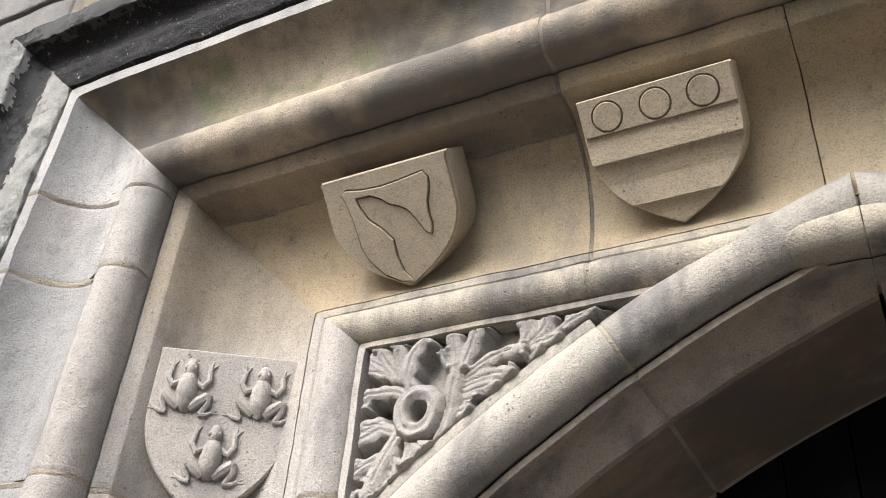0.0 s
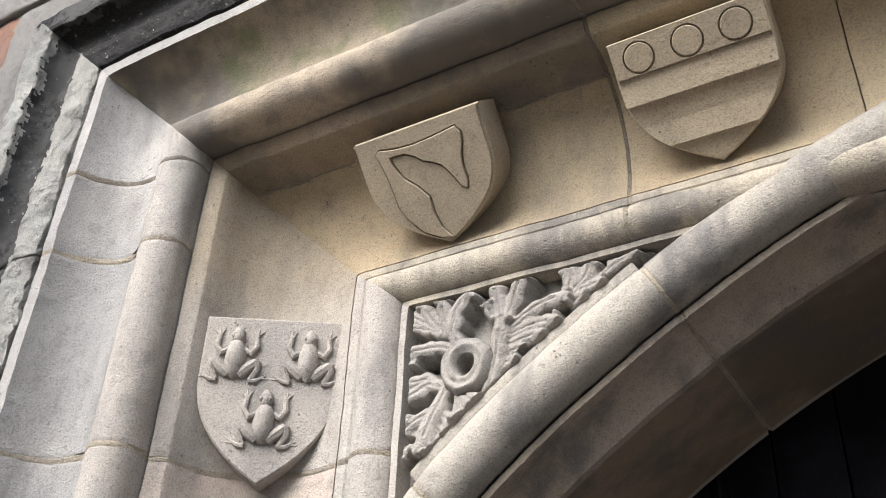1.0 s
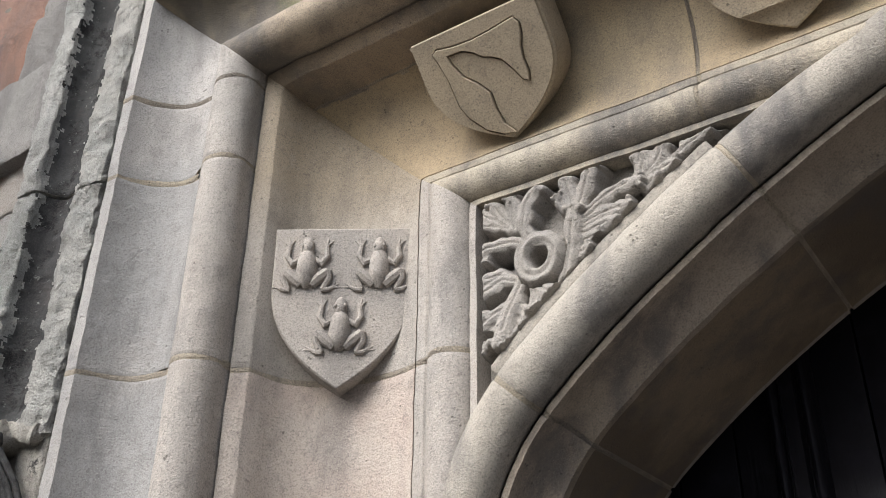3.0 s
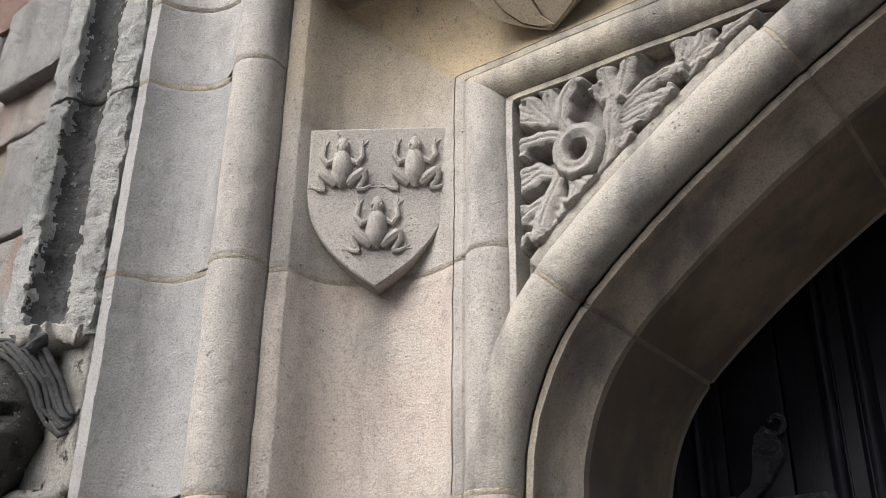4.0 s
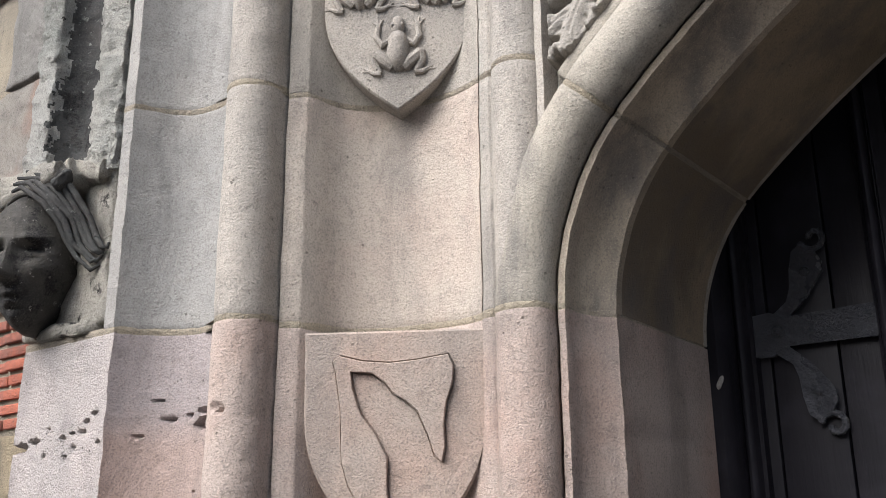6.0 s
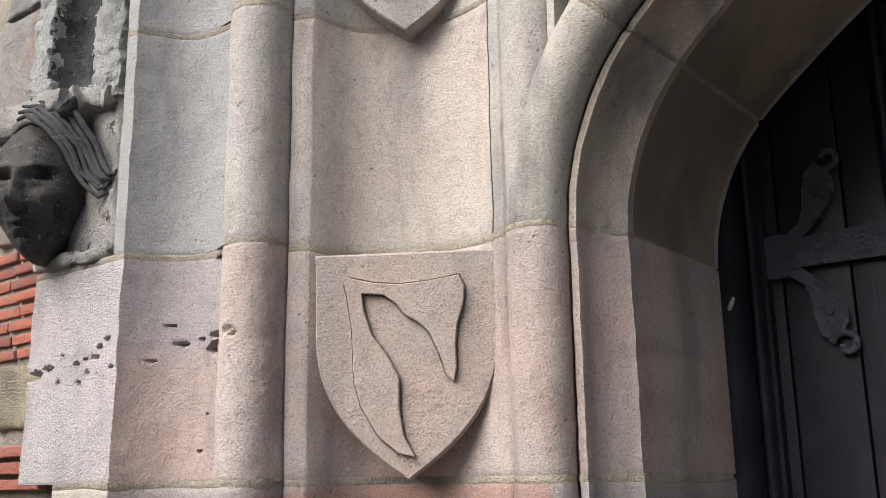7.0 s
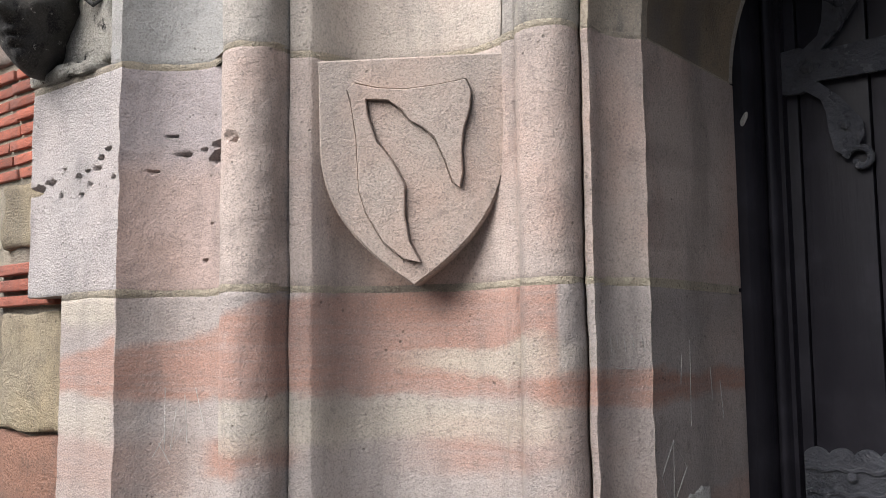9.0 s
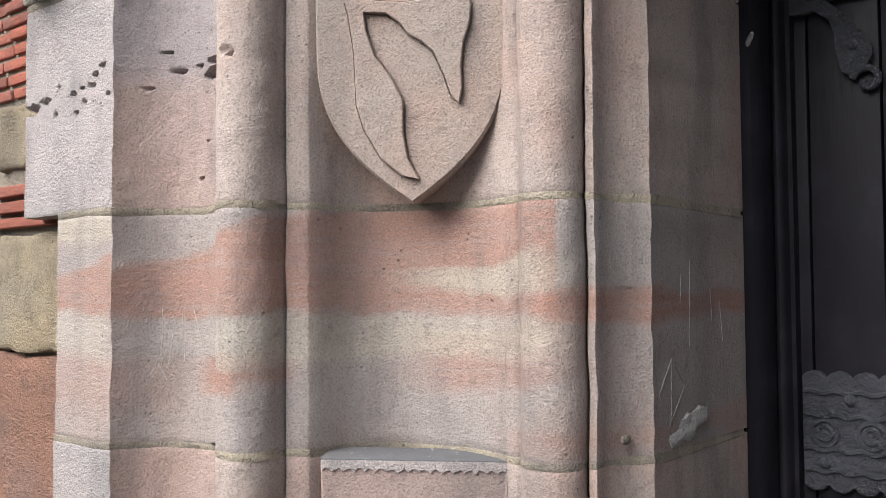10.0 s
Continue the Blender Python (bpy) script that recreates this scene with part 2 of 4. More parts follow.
# ---- mesh helpers ----
def part(name, bm, mats, parent=None, label="", smooth=0.7):
    me = bpy.data.meshes.new(name)
    bm.to_mesh(me)
    bm.free()
    for m in mats if isinstance(mats, (list, tuple)) else [mats]:
        me.materials.append(m)
    if smooth:
        me.shade_smooth()
        me.set_sharp_from_angle(angle=smooth)
    ob = new(name, me)
    if parent:
        ob.parent = parent
    return tagged(ob, label) if label else ob


def empty(name, label, category, group="", kind="", at=(0, 0, 0)):
    ob = new(name)
    ob.location = at
    ob.empty_display_size = 0.05
    return tagged(ob, label, category, group, kind)


def under(ob, parent):
    """Makes ob a part of parent and keeps its place in the world."""
    ob.parent = parent
    ob.matrix_parent_inverse = Matrix.Translation(parent.location).inverted()
    return ob


def arc(cx, cy, r, a0, a1, n):
    return [(cx + r * math.cos(radians(a0 + (a1 - a0) * i / n)), cy + r * math.sin(radians(a0 + (a1 - a0) * i / n))) for i in range(n + 1)]


def hollow(p, q, sag, n):
    """A concave run from p to q that sinks by sag to the back."""
    dx, dy = q[0] - p[0], q[1] - p[1]
    l = math.hypot(dx, dy)
    nx, ny = -dy / l, dx / l
    return [(p[0] + dx * t + nx * 4 * t * (1 - t) * sag, p[1] + dy * t + ny * 4 * t * (1 - t) * sag) for t in (i / n for i in range(n + 1))]


def wobble(v, amp, freq):
    return noise.noise_vector(Vector(v) * freq) * amp


def rise(s):
    """The label's members are a little narrower over the door than up the jamb."""
    return s * 0.962 if s < 0.498 else 0.479 + (s - 0.498) * 0.82


def denser(profile, step):
    out = [profile[0]]
    for a, c in zip(profile, profile[1:]):
        n = max(1, int(math.hypot(c[0] - a[0], c[1] - a[1]) / step))
        out += [(a[0] + (c[0] - a[0]) * i / n, a[1] + (c[1] - a[1]) * i / n) for i in range(1, n + 1)]
    return out


def sweep(profile, stations, back, seg_mats=None, wear=0.0010, closed_ends=True, squeeze=True, dents=(), broken=None):
    """A stone: profile points (s, y) carried along stations (x, z, dx, dz); closed at the back plane y = back."""
    bm = bmesh.new()
    rings = []
    last = len(stations) - 1
    for k, (ox, oz, dx, dz) in enumerate(stations):
        ring = []
        inset = 0.0018 if k in (0, last) else 0.0
        for j, (s, y) in enumerate(profile):
            p = Vector((ox + dx * s, y + inset, oz + dz * (rise(s) if squeeze else s)))
            for ds, dzz, rs, rz, deep in dents:
                q = ((s - ds) / rs) ** 2 + ((p.z - dzz) / rz) ** 2 + 0.5 * noise.noise(p * 160.0)
                if q < 4:
                    p.y += 1.6 * deep * max(0.0, 1 - max(0.0, q) ** 1.5)
            if wear:
                p += wobble(p, wear, 38.0) + wobble(p, wear * 1.6, 11.0)
            if broken:
                p += crag(p, broken(s, p))
            ring.append(bm.verts.new(p))
        for s in (profile[-1][0], profile[0][0]):
            ring.append(bm.verts.new((ox + dx * s, back, oz + dz * (rise(s) if squeeze else s))))
        rings.append(ring)
    n = len(profile) + 2
    for a, b in zip(rings, rings[1:]):
        for j in range(n):
            f = bm.faces.new((a[j], a[(j + 1) % n], b[(j + 1) % n], b[j]))
            if seg_mats and j < len(profile) - 1:
                f.material_index = seg_mats(profile[j], profile[j + 1], a[j].co)
    if closed_ends:
        bm.faces.new(rings[0])
        bm.faces.new(list(reversed(rings[-1])))
    bmesh.ops.recalc_face_normals(bm, faces=bm.faces)
    return bm


def crag(p, amp):
    """Broken-stone offset at three scales."""
    return wobble(p, amp, 22.0) + wobble(p, amp * 0.55, 60.0) + wobble(p, amp * 0.3, 150.0)


def ease(z0, z1, step=0.014):
    """Heights from z0 to z1 with close steps at both ends, for worn arrises."""
    n = max(3, int((z1 - z0) / step))
    inner = [z0 + 0.003 + (z1 - z0 - 0.006) * i / n for i in range(n + 1)]
    return [z0] + inner + [z1]


def dome(bm, centre, radii, rot=None, seg=14, rings=9, amp=0.0, freq=40.0):
    m = Matrix.Translation(centre) @ (rot or Matrix.Identity(4)) @ Matrix.Diagonal((*radii, 1))
    out = bmesh.ops.create_uvsphere(bm, u_segments=seg, v_segments=rings, radius=1.0, matrix=m)
    if amp:
        for v in out["verts"]:
            v.co += wobble(v.co, amp, freq)
    return out["verts"]


def tube(bm, pts, radii, seg=8):
    """A tapered tube through pts."""
    rings = []
    pts = [Vector(p) for p in pts]
    for i, p in enumerate(pts):
        d = (pts[min(i + 1, len(pts) - 1)] - pts[max(i - 1, 0)]).normalized()
        side = d.cross(Vector((0, 1, 0.01))).normalized()
        up = side.cross(d)
        rings.append([bm.verts.new(p + (side * math.cos(a) + up * math.sin(a)) * radii[i]) for a in (2 * math.pi * k / seg for k in range(seg))])
    for a, b in zip(rings, rings[1:]):
        for k in range(seg):
            bm.faces.new((a[k], a[(k + 1) % seg], b[(k + 1) % seg], b[k]))
    bm.faces.new(rings[0])
    bm.faces.new(list(reversed(rings[-1])))


def slab(bm, outline, y0, y1, bevel=0.0):
    """A plate with an (x, z) outline, between the front y0 and the back y1."""
    n = len(outline)
    cx, cz = sum(p[0] for p in outline) / n, sum(p[1] for p in outline) / n
    rows = []
    levels = [(y0, bevel), (y0 + bevel, 0.0), (y1, 0.0)] if bevel else [(y0, 0.0), (y1, 0.0)]
    for y, b in levels:
        row = []
        for i, (x, z) in enumerate(outline):
            ax, az = outline[i - 1]
            bx, bz = outline[(i + 1) % n]
            tx, tz = bx - ax, bz - az
            l = math.hypot(tx, tz) or 1.0
            row.append(bm.verts.new((x - tz / l * b, y, z + tx / l * b)))
        rows.append(row)
    for a, b in zip(rows, rows[1:]):
        for i in range(n):
            bm.faces.new((a[i], a[(i + 1) % n], b[(i + 1) % n], b[i]))
    bm.faces.new(rows[0])
    bm.faces.new(list(reversed(rows[-1])))
    bm.normal_update()
    bmesh.ops.triangulate(bm, faces=[f for f in bm.faces if len(f.verts) > 4], ngon_method="EAR_CLIP")
    bmesh.ops.recalc_face_normals(bm, faces=bm.faces)


def block(bm, lo, hi, bevel=0.003, cuts=0, amp=0.0, freq=30.0):
    out = bmesh.ops.create_cube(bm, size=1.0, matrix=Matrix.Translation([(a + b) / 2 for a, b in zip(lo, hi)]) @ Matrix.Diagonal((*[b - a for a, b in zip(lo, hi)], 1)))
    edges = list({e for v in out["verts"] for e in v.link_edges})
    if bevel:
        bmesh.ops.bevel(bm, geom=edges, offset=bevel, segments=2, affect="EDGES", profile=0.6)
    if cuts:
        bmesh.ops.subdivide_edges(bm, edges=[e for e in bm.edges if e.calc_length() > 0.02], cuts=cuts, use_grid_fill=True)
    if amp:
        for v in bm.verts:
            v.co += wobble(v.co, amp, freq) + wobble(v.co, amp * 0.5, freq * 3)


# ---- the portal's measures ----
TOP = 3.055          # height of the label's outer arris
MID = 1.42           # middle of the doorway
SPRING = 1.833       # springing of the arch
JOINT = 0.0033
R1, PHI, R2 = 0.342, 49.6, 2.157

OUTER = hollow((0.0, 0.0), (0.1435, 0.086), 0.036, 16) + [(0.1462, 0.101)] + arc(0.1905, 0.097, 0.0450, 178, 372, 20) + [(0.2320, 0.130), (0.2310, 0.160)]
CASE = [(0.2345, 0.162), (0.2365, 0.126), (0.250, 0.131), (0.2635, 0.140), (0.2660, 0.143), (0.2690, 0.182), (0.2750, 0.206), (0.2850, 0.226), (0.2985, 0.242), (0.315, 0.255), (0.332, 0.265), (0.350, 0.273), (0.372, 0.278), (0.397, 0.284), (0.424, 0.287), (0.452, 0.286), (0.480, 0.282), (0.503, 0.276)]
ROLL = arc(0.572, 0.286, 0.043, 213, 392, 20)
JAMB = [(0.496, 0.286), (0.503, 0.276), (0.508, 0.270), (0.517, 0.2675), (0.5270, 0.2665), (0.5305, 0.2688)] + ROLL + [(0.6085, 0.335), (0.6145, 0.336), (0.6170, 0.297), (0.620, 0.294), (0.629, 0.296)] + hollow((0.630, 0.302), (0.662, 0.383), 0.013, 10) + [(0.661, 0.40), (0.652, 0.700)]
LABELROLL = [(0.503, 0.276), (0.508, 0.270), (0.5270, 0.2665), (0.5305, 0.2688)]
EDGE = 0.662


def arch_point(u):
    """The arch's inner arris at u metres along it from the springing: x, z and the outward normal."""
    l1 = R1 * radians(PHI)
    if u < 0:
        return EDGE, SPRING + u, -1.0, 0.0
    if u <= l1:
        a = u / R1
        return EDGE + R1 * (1 - math.cos(a)), SPRING + R1 * math.sin(a), -math.cos(a), math.sin(a)
    x1, z1 = EDGE + R1 * (1 - math.cos(radians(PHI))), SPRING + R1 * math.sin(radians(PHI))
    b0 = radians(90 - PHI)
    b = b0 - (u - l1) / R2
    return x1 + R2 * (math.sin(b0) - math.sin(b)), z1 + R2 * (math.cos(b) - math.cos(b0)), -math.sin(b), math.cos(b)


def arch_length():
    u = 0.0
    while arch_point(u)[0] < MID:
        u += 0.002
    return u


ARCH_END = arch_length()


def arch_stations(u0, u1):
    out = []
    for u in ease(u0, u1, 0.012):
        x, z, nx, nz = arch_point(u)
        # s counts from the label's arris; the arch's arris lies at s = EDGE
        out.append((x + nx * EDGE, z + nz * EDGE, -nx, -nz))
    return out


def jamb_stations(z0, z1):
    return [(0.0, z, 1.0, 0.0) for z in ease(z0, z1)]


def corner_stations(z0):
    """Up the jamb from z0 and round to the mitre."""
    zs = [z0 + (TOP - z0) * i / 30 for i in range(31)]
    return [(0.0, z0, 1.0, 0.0), (0.0, z0 + 0.003, 1.0, -0.003 / (TOP - z0))] + [(0.0, z, 1.0, -(z - z0) / (TOP - z0)) for z in zs[1:]]


def lintel_stations(x0, x1, mitre=False):
    if mitre:
        return [(x1 * i / 60, TOP, 1.0 - i / 60, -1.0) for i in range(60)] + [(x1, TOP, 0.0, -1.0)]
    return [(x, TOP, 0.0, -1.0) for x in ease(x0, x1)]


portal = empty("portal", "moulded sandstone doorway with square label and four-centred arch", "doorway", kind="structure")


def portal_stone(bm, mats, label=""):
    return part("stone", bm, mats, portal, label)

# ---- the jambs, label and arch ----
def front(left):
    return [(left, 0.05), (left, 0.006), (left + 0.006, 0.0)] + [(left + 0.006 + (-0.004 - left - 0.006) * i / 8, 0.0) for i in range(1, 9)] + OUTER[0:]


def worn(profile, dy):
    return [(s, y + dy) for s, y in profile]


PITS = [(0.125, 1.716, 0.020, 0.005, 0.012), (0.120, 1.704, 0.016, 0.004, 0.010), (0.112, 1.695, 0.013, 0.006, 0.014), (0.055, 1.706, 0.013, 0.004, 0.012), (0.040, 1.735, 0.008, 0.003, 0.008),
        (0.090, 1.712, 0.006, 0.003, 0.008), (0.132, 1.690, 0.007, 0.0025, 0.008), (0.020, 1.680, 0.009, 0.0025, 0.008), (0.194, 1.712, 0.016, 0.008, 0.004), (0.200, 1.706, 0.008, 0.005, 0.006),
        (-0.030, 1.718, 0.010, 0.004, 0.010), (-0.048, 1.706, 0.008, 0.004, 0.010), (-0.085, 1.690, 0.006, 0.003, 0.008), (-0.060, 1.692, 0.012, 0.003, 0.007), (-0.110, 1.685, 0.010, 0.003, 0.008),
        (-0.015, 1.672, 0.005, 0.004, 0.010), (-0.080, 1.668, 0.007, 0.004, 0.008), (-0.105, 1.655, 0.008, 0.004, 0.008), (-0.245, 1.676, 0.030, 0.009, 0.022), (-0.200, 1.684, 0.020, 0.004, 0.012),
        (-0.165, 1.660, 0.006, 0.003, 0.006), (0.095, 1.545, 0.005, 0.003, 0.007), (0.110, 1.600, 0.004, 0.002, 0.005), (-0.155, 1.700, 0.007, 0.003, 0.007)]
def member(a, b, at):
    """Front face, hollow and roll of the outer order."""
    return 1 if b[0] <= 0.0 else (2 if b[0] > 0.1464 else 0)


def arris_wear(s, p):
    """Arrises are nicked, and the corners at the bed joints most."""
    near = min(abs(s), abs(s - 0.662), abs(s - 0.1455), abs(s - 0.2345))
    return 0.0005 + 0.0011 * max(0.0, 1 - near / 0.008)


OUTER_BEDS = [(0.0, 0.33, -0.20, PINK), (0.33, 0.66, -0.17, BANDED), (0.66, 0.83, -0.22, GREY), (0.83, 1.157, -0.168, MAUVE), (1.157, 1.498, -0.162, BANDED),
              (1.498, 1.842, -0.268, MAUVE), (1.842, 2.220, -0.034, GREY), (2.220, 2.612, -0.034, GREY), (2.612, 2.796, -0.034, GREY)]
for z0, z1, left, mat in OUTER_BEDS:
    pale = [mat, {BANDED: BANDED, MAUVE: PALEPINK, PINK: PALEPINK}.get(mat, PALE), {GREY: WARM, MAUVE: PINK}.get(mat, mat)]
    pitted = z0 == 1.498
    prof = denser(front(left), 0.0035) if pitted else front(left)
    stat = [(0.0, z, 1.0, 0.0) for z in ease(z0 + JOINT, z1 - JOINT, 0.0032 if pitted else 0.007)]
    portal_stone(sweep(prof, stat, 0.36, member, dents=PITS if pitted else (), broken=arris_wear), pale)
portal_stone(sweep(front(-0.034), corner_stations(2.796 + JOINT), 0.36, member), [GREY, PALE, WARM])
CASE_BEDS = [(0.0, 0.33, PINK), (0.33, 0.66, BANDED), (0.66, 0.83, PINK), (0.83, 1.157, MAUVE), (1.157, 1.498, BANDED), (1.498, 1.836, PINK), (1.836, 2.212, BEIGE)]
for z0, z1, mat in CASE_BEDS:
    portal_stone(sweep(CASE, jamb_stations(z0 + JOINT, z1 - JOINT), 0.44), mat)
portal_stone(sweep(CASE, corner_stations(2.212 + JOINT), 0.44), CORNER)
for z0, z1, mat in CASE_BEDS[:6]:
    portal_stone(sweep(JAMB, [(0.0, z, 1.0, 0.0) for z in ease(z0 + JOINT, z1 - JOINT, 0.008)], 0.712, broken=arris_wear), mat if mat is not MAUVE else PINK)
# lintel stones between the upright joints
portal_stone(sweep(front(-0.034), lintel_stations(0.0, 1.022, True), 0.36, member), [SOOT, PALE, BUFFSOOT])
portal_stone(sweep(front(-0.034), lintel_stations(1.029, MID), 0.36, member), [SOOT, SOOT, BUFFSOOT])
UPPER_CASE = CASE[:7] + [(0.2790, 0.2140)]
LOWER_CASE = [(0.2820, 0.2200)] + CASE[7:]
portal_stone(sweep(UPPER_CASE, lintel_stations(0.0, 1.022, True), 0.44, wear=0.0016), BROWN, "darker brown band over the hollow")
portal_stone(sweep(LOWER_CASE, lintel_stations(0.0, 1.022, True), 0.44), OCHRE)
part("mortar", sweep([(0.2780, 0.2135), (0.2805, 0.2180), (0.2830, 0.2230)], lintel_stations(0.0, 1.022, True), 0.44, wear=0.0022), MORTAR, portal, "crumbling lime mortar joint")
part("lintel_stone", sweep(CASE, lintel_stations(1.029, 1.3804), 0.44), OCHRE, portal)
part("lintel_stone", sweep(CASE, lintel_stations(1.3824, 2 * MID - 1.022), 0.44), OCHRE, portal)
# roll that frames the carved spandrel
FRAME_ROLL = worn([(0.495, 0.288)] + LABELROLL + ROLL + [(0.616, 0.300)], 0.003)
STRIP = [(0.612, 0.315), (0.6135, 0.270), (0.6265, 0.269), (0.6275, 0.325)]
portal_stone(sweep(FRAME_ROLL, jamb_stations(1.836 + JOINT, 2.212 - JOINT), 0.40), WARM)
portal_stone(sweep(FRAME_ROLL, corner_stations(2.212 + JOINT), 0.40), WARM)
portal_stone(sweep(FRAME_ROLL, lintel_stations(0.0, 1.024, True), 0.40), BUFF)
portal_stone(sweep(FRAME_ROLL, lintel_stations(1.031, MID), 0.40), BUFF)
portal_stone(sweep(STRIP, corner_stations(2.0), 0.36), WARM)
portal_stone(sweep(STRIP, lintel_stations(0.0, 1.22, True), 0.36), BUFF)
# arch stones
AFTER = JAMB[6:]
ARCHV = [(0.510, 0.315), (0.512, 0.270), (0.5270, 0.2675), (0.5305, 0.2688)] + AFTER
SLIM = [(0.529, 0.315), (0.5305, 0.2688)] + AFTER
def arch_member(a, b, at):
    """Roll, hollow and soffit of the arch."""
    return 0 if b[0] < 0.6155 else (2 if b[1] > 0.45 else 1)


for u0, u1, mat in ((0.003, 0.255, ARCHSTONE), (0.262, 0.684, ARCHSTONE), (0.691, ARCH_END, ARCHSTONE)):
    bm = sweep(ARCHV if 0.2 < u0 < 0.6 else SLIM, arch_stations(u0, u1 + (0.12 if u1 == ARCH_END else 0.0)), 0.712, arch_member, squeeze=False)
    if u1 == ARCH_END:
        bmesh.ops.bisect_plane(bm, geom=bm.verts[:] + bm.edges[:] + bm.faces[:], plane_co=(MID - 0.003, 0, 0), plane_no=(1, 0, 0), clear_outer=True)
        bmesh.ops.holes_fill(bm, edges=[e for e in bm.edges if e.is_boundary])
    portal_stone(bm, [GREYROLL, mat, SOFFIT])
# mortar in the joints
def mortar(bm):
    part("mortar", bm, MORTAR, portal, "pale yellowish lime mortar joint")


for z0, z1, left, mat in OUTER_BEDS:
    mortar(sweep(worn(front(left), -0.0002), [(0.0, z1 + JOINT * k, 1.0, 0.0) for k in (-2.0, -1.1, 0.0, 1.1, 2.0)], 0.34, wear=0.0020))
for z0, z1, mat in CASE_BEDS:
    mortar(sweep(worn(CASE, -0.0002), [(0.0, z1 + JOINT * k, 1.0, 0.0) for k in (-2.0, -1.1, 0.0, 1.1, 2.0)], 0.42, wear=0.0015))
    mortar(sweep(worn(JAMB if z1 < 2 else FRAME_ROLL, -0.0002), [(0.0, z1 + JOINT * k, 1.0, 0.0) for k in (-2.0, -1.1, 0.0, 1.1, 2.0)], 0.698 if z1 < 2 else 0.39, wear=0.0015))
for x, prof in ((1.0255, front(-0.034)), (1.0255, CASE), (1.0275, FRAME_ROLL)):
    mortar(sweep(worn(prof, 0.002), [(x + 0.0042 * k, TOP, 0.0, -1.0) for k in (-1, -0.4, 0.4, 1)], 0.34, wear=0.0015))
for u in (0.2585, 0.6875):
    mortar(sweep(worn(SLIM, 0.0016), [arch_stations(u - 0.004, u + 0.004)[k] for k in (0, 2, -2, -1)], 0.698, wear=0.001, squeeze=False))

part("cracked_joint", sweep(worn(CASE, 0.010), [(1.3815 + 0.003 * k, TOP, 0.0, -1.0) for k in (-1, 1)], 0.34, wear=0.002), GROUT, portal, "dark cracked joint")

# ---- hood mould over the label ----
hood = empty("hood_mould", "weathered grey hood mould with black-crusted hollow", "hood mould", kind="structure")
HOOD = [(-0.236, 0.09), (-0.236, -0.050), (-0.228, -0.058), (-0.205, -0.060), (-0.185, -0.061), (-0.168, -0.059)] + hollow((-0.166, -0.056), (-0.112, -0.008), 0.022, 12) + [(-0.098, -0.014), (-0.082, -0.016), (-0.066, -0.013), (-0.050, -0.010), (-0.039, -0.004), (-0.0365, 0.03)]


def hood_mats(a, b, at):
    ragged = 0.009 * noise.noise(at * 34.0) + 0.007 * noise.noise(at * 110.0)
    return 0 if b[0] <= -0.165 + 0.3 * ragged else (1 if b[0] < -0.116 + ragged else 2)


def flaked(s, p):
    """The lips are flaked, the hollow has kept its skin."""
    return 0.0022 if -0.166 < s < -0.115 else 0.0062


def chipped(s, p):
    return 0.0018 if -0.166 < s < -0.115 else 0.0036


HM = [HOODROUGH, HOODHOLLOW, HOODLIP]
FINE_HOOD = denser(HOOD, 0.003)
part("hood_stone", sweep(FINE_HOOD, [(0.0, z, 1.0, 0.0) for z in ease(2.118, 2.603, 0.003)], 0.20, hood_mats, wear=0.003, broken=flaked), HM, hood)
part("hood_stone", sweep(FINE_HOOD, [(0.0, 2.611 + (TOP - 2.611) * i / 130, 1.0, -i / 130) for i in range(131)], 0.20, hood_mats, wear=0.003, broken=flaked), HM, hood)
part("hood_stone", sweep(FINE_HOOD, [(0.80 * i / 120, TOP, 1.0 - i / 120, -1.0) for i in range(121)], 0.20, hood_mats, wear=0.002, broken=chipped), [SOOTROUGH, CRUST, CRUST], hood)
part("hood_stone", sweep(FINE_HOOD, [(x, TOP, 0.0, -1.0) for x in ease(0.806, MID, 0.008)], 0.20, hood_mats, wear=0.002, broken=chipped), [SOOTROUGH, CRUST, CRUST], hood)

# ---- spandrel back and carved foliage ----
pts = []
u = 0.18
while u < ARCH_END - 0.05:
    x, z, nx, nz = arch_point(u)
    pts.append((x + nx * 0.09, z + nz * 0.09))
    u += 0.05
pts = [p for p in pts if p[0] > 0.60]
bm = bmesh.new()
slab(bm, [(0.60, 2.50)] + [(0.60, pts[0][1])] + pts + [(pts[-1][0], 2.50)], 0.345, 0.40)
tagged(part("spandrel_back", bm, BUFF, portal), "plain sunk panel behind carved foliage")


def seg_dist(px, pz, a, b):
    dx, dz = b[0] - a[0], b[1] - a[1]
    t = ((px - a[0]) * dx + (pz - a[1]) * dz) / (dx * dx + dz * dz + 1e-12)
    t = np.clip(t, 0.0, 1.0)
    return np.hypot(px - a[0] - t * dx, pz - a[1] - t * dz), t


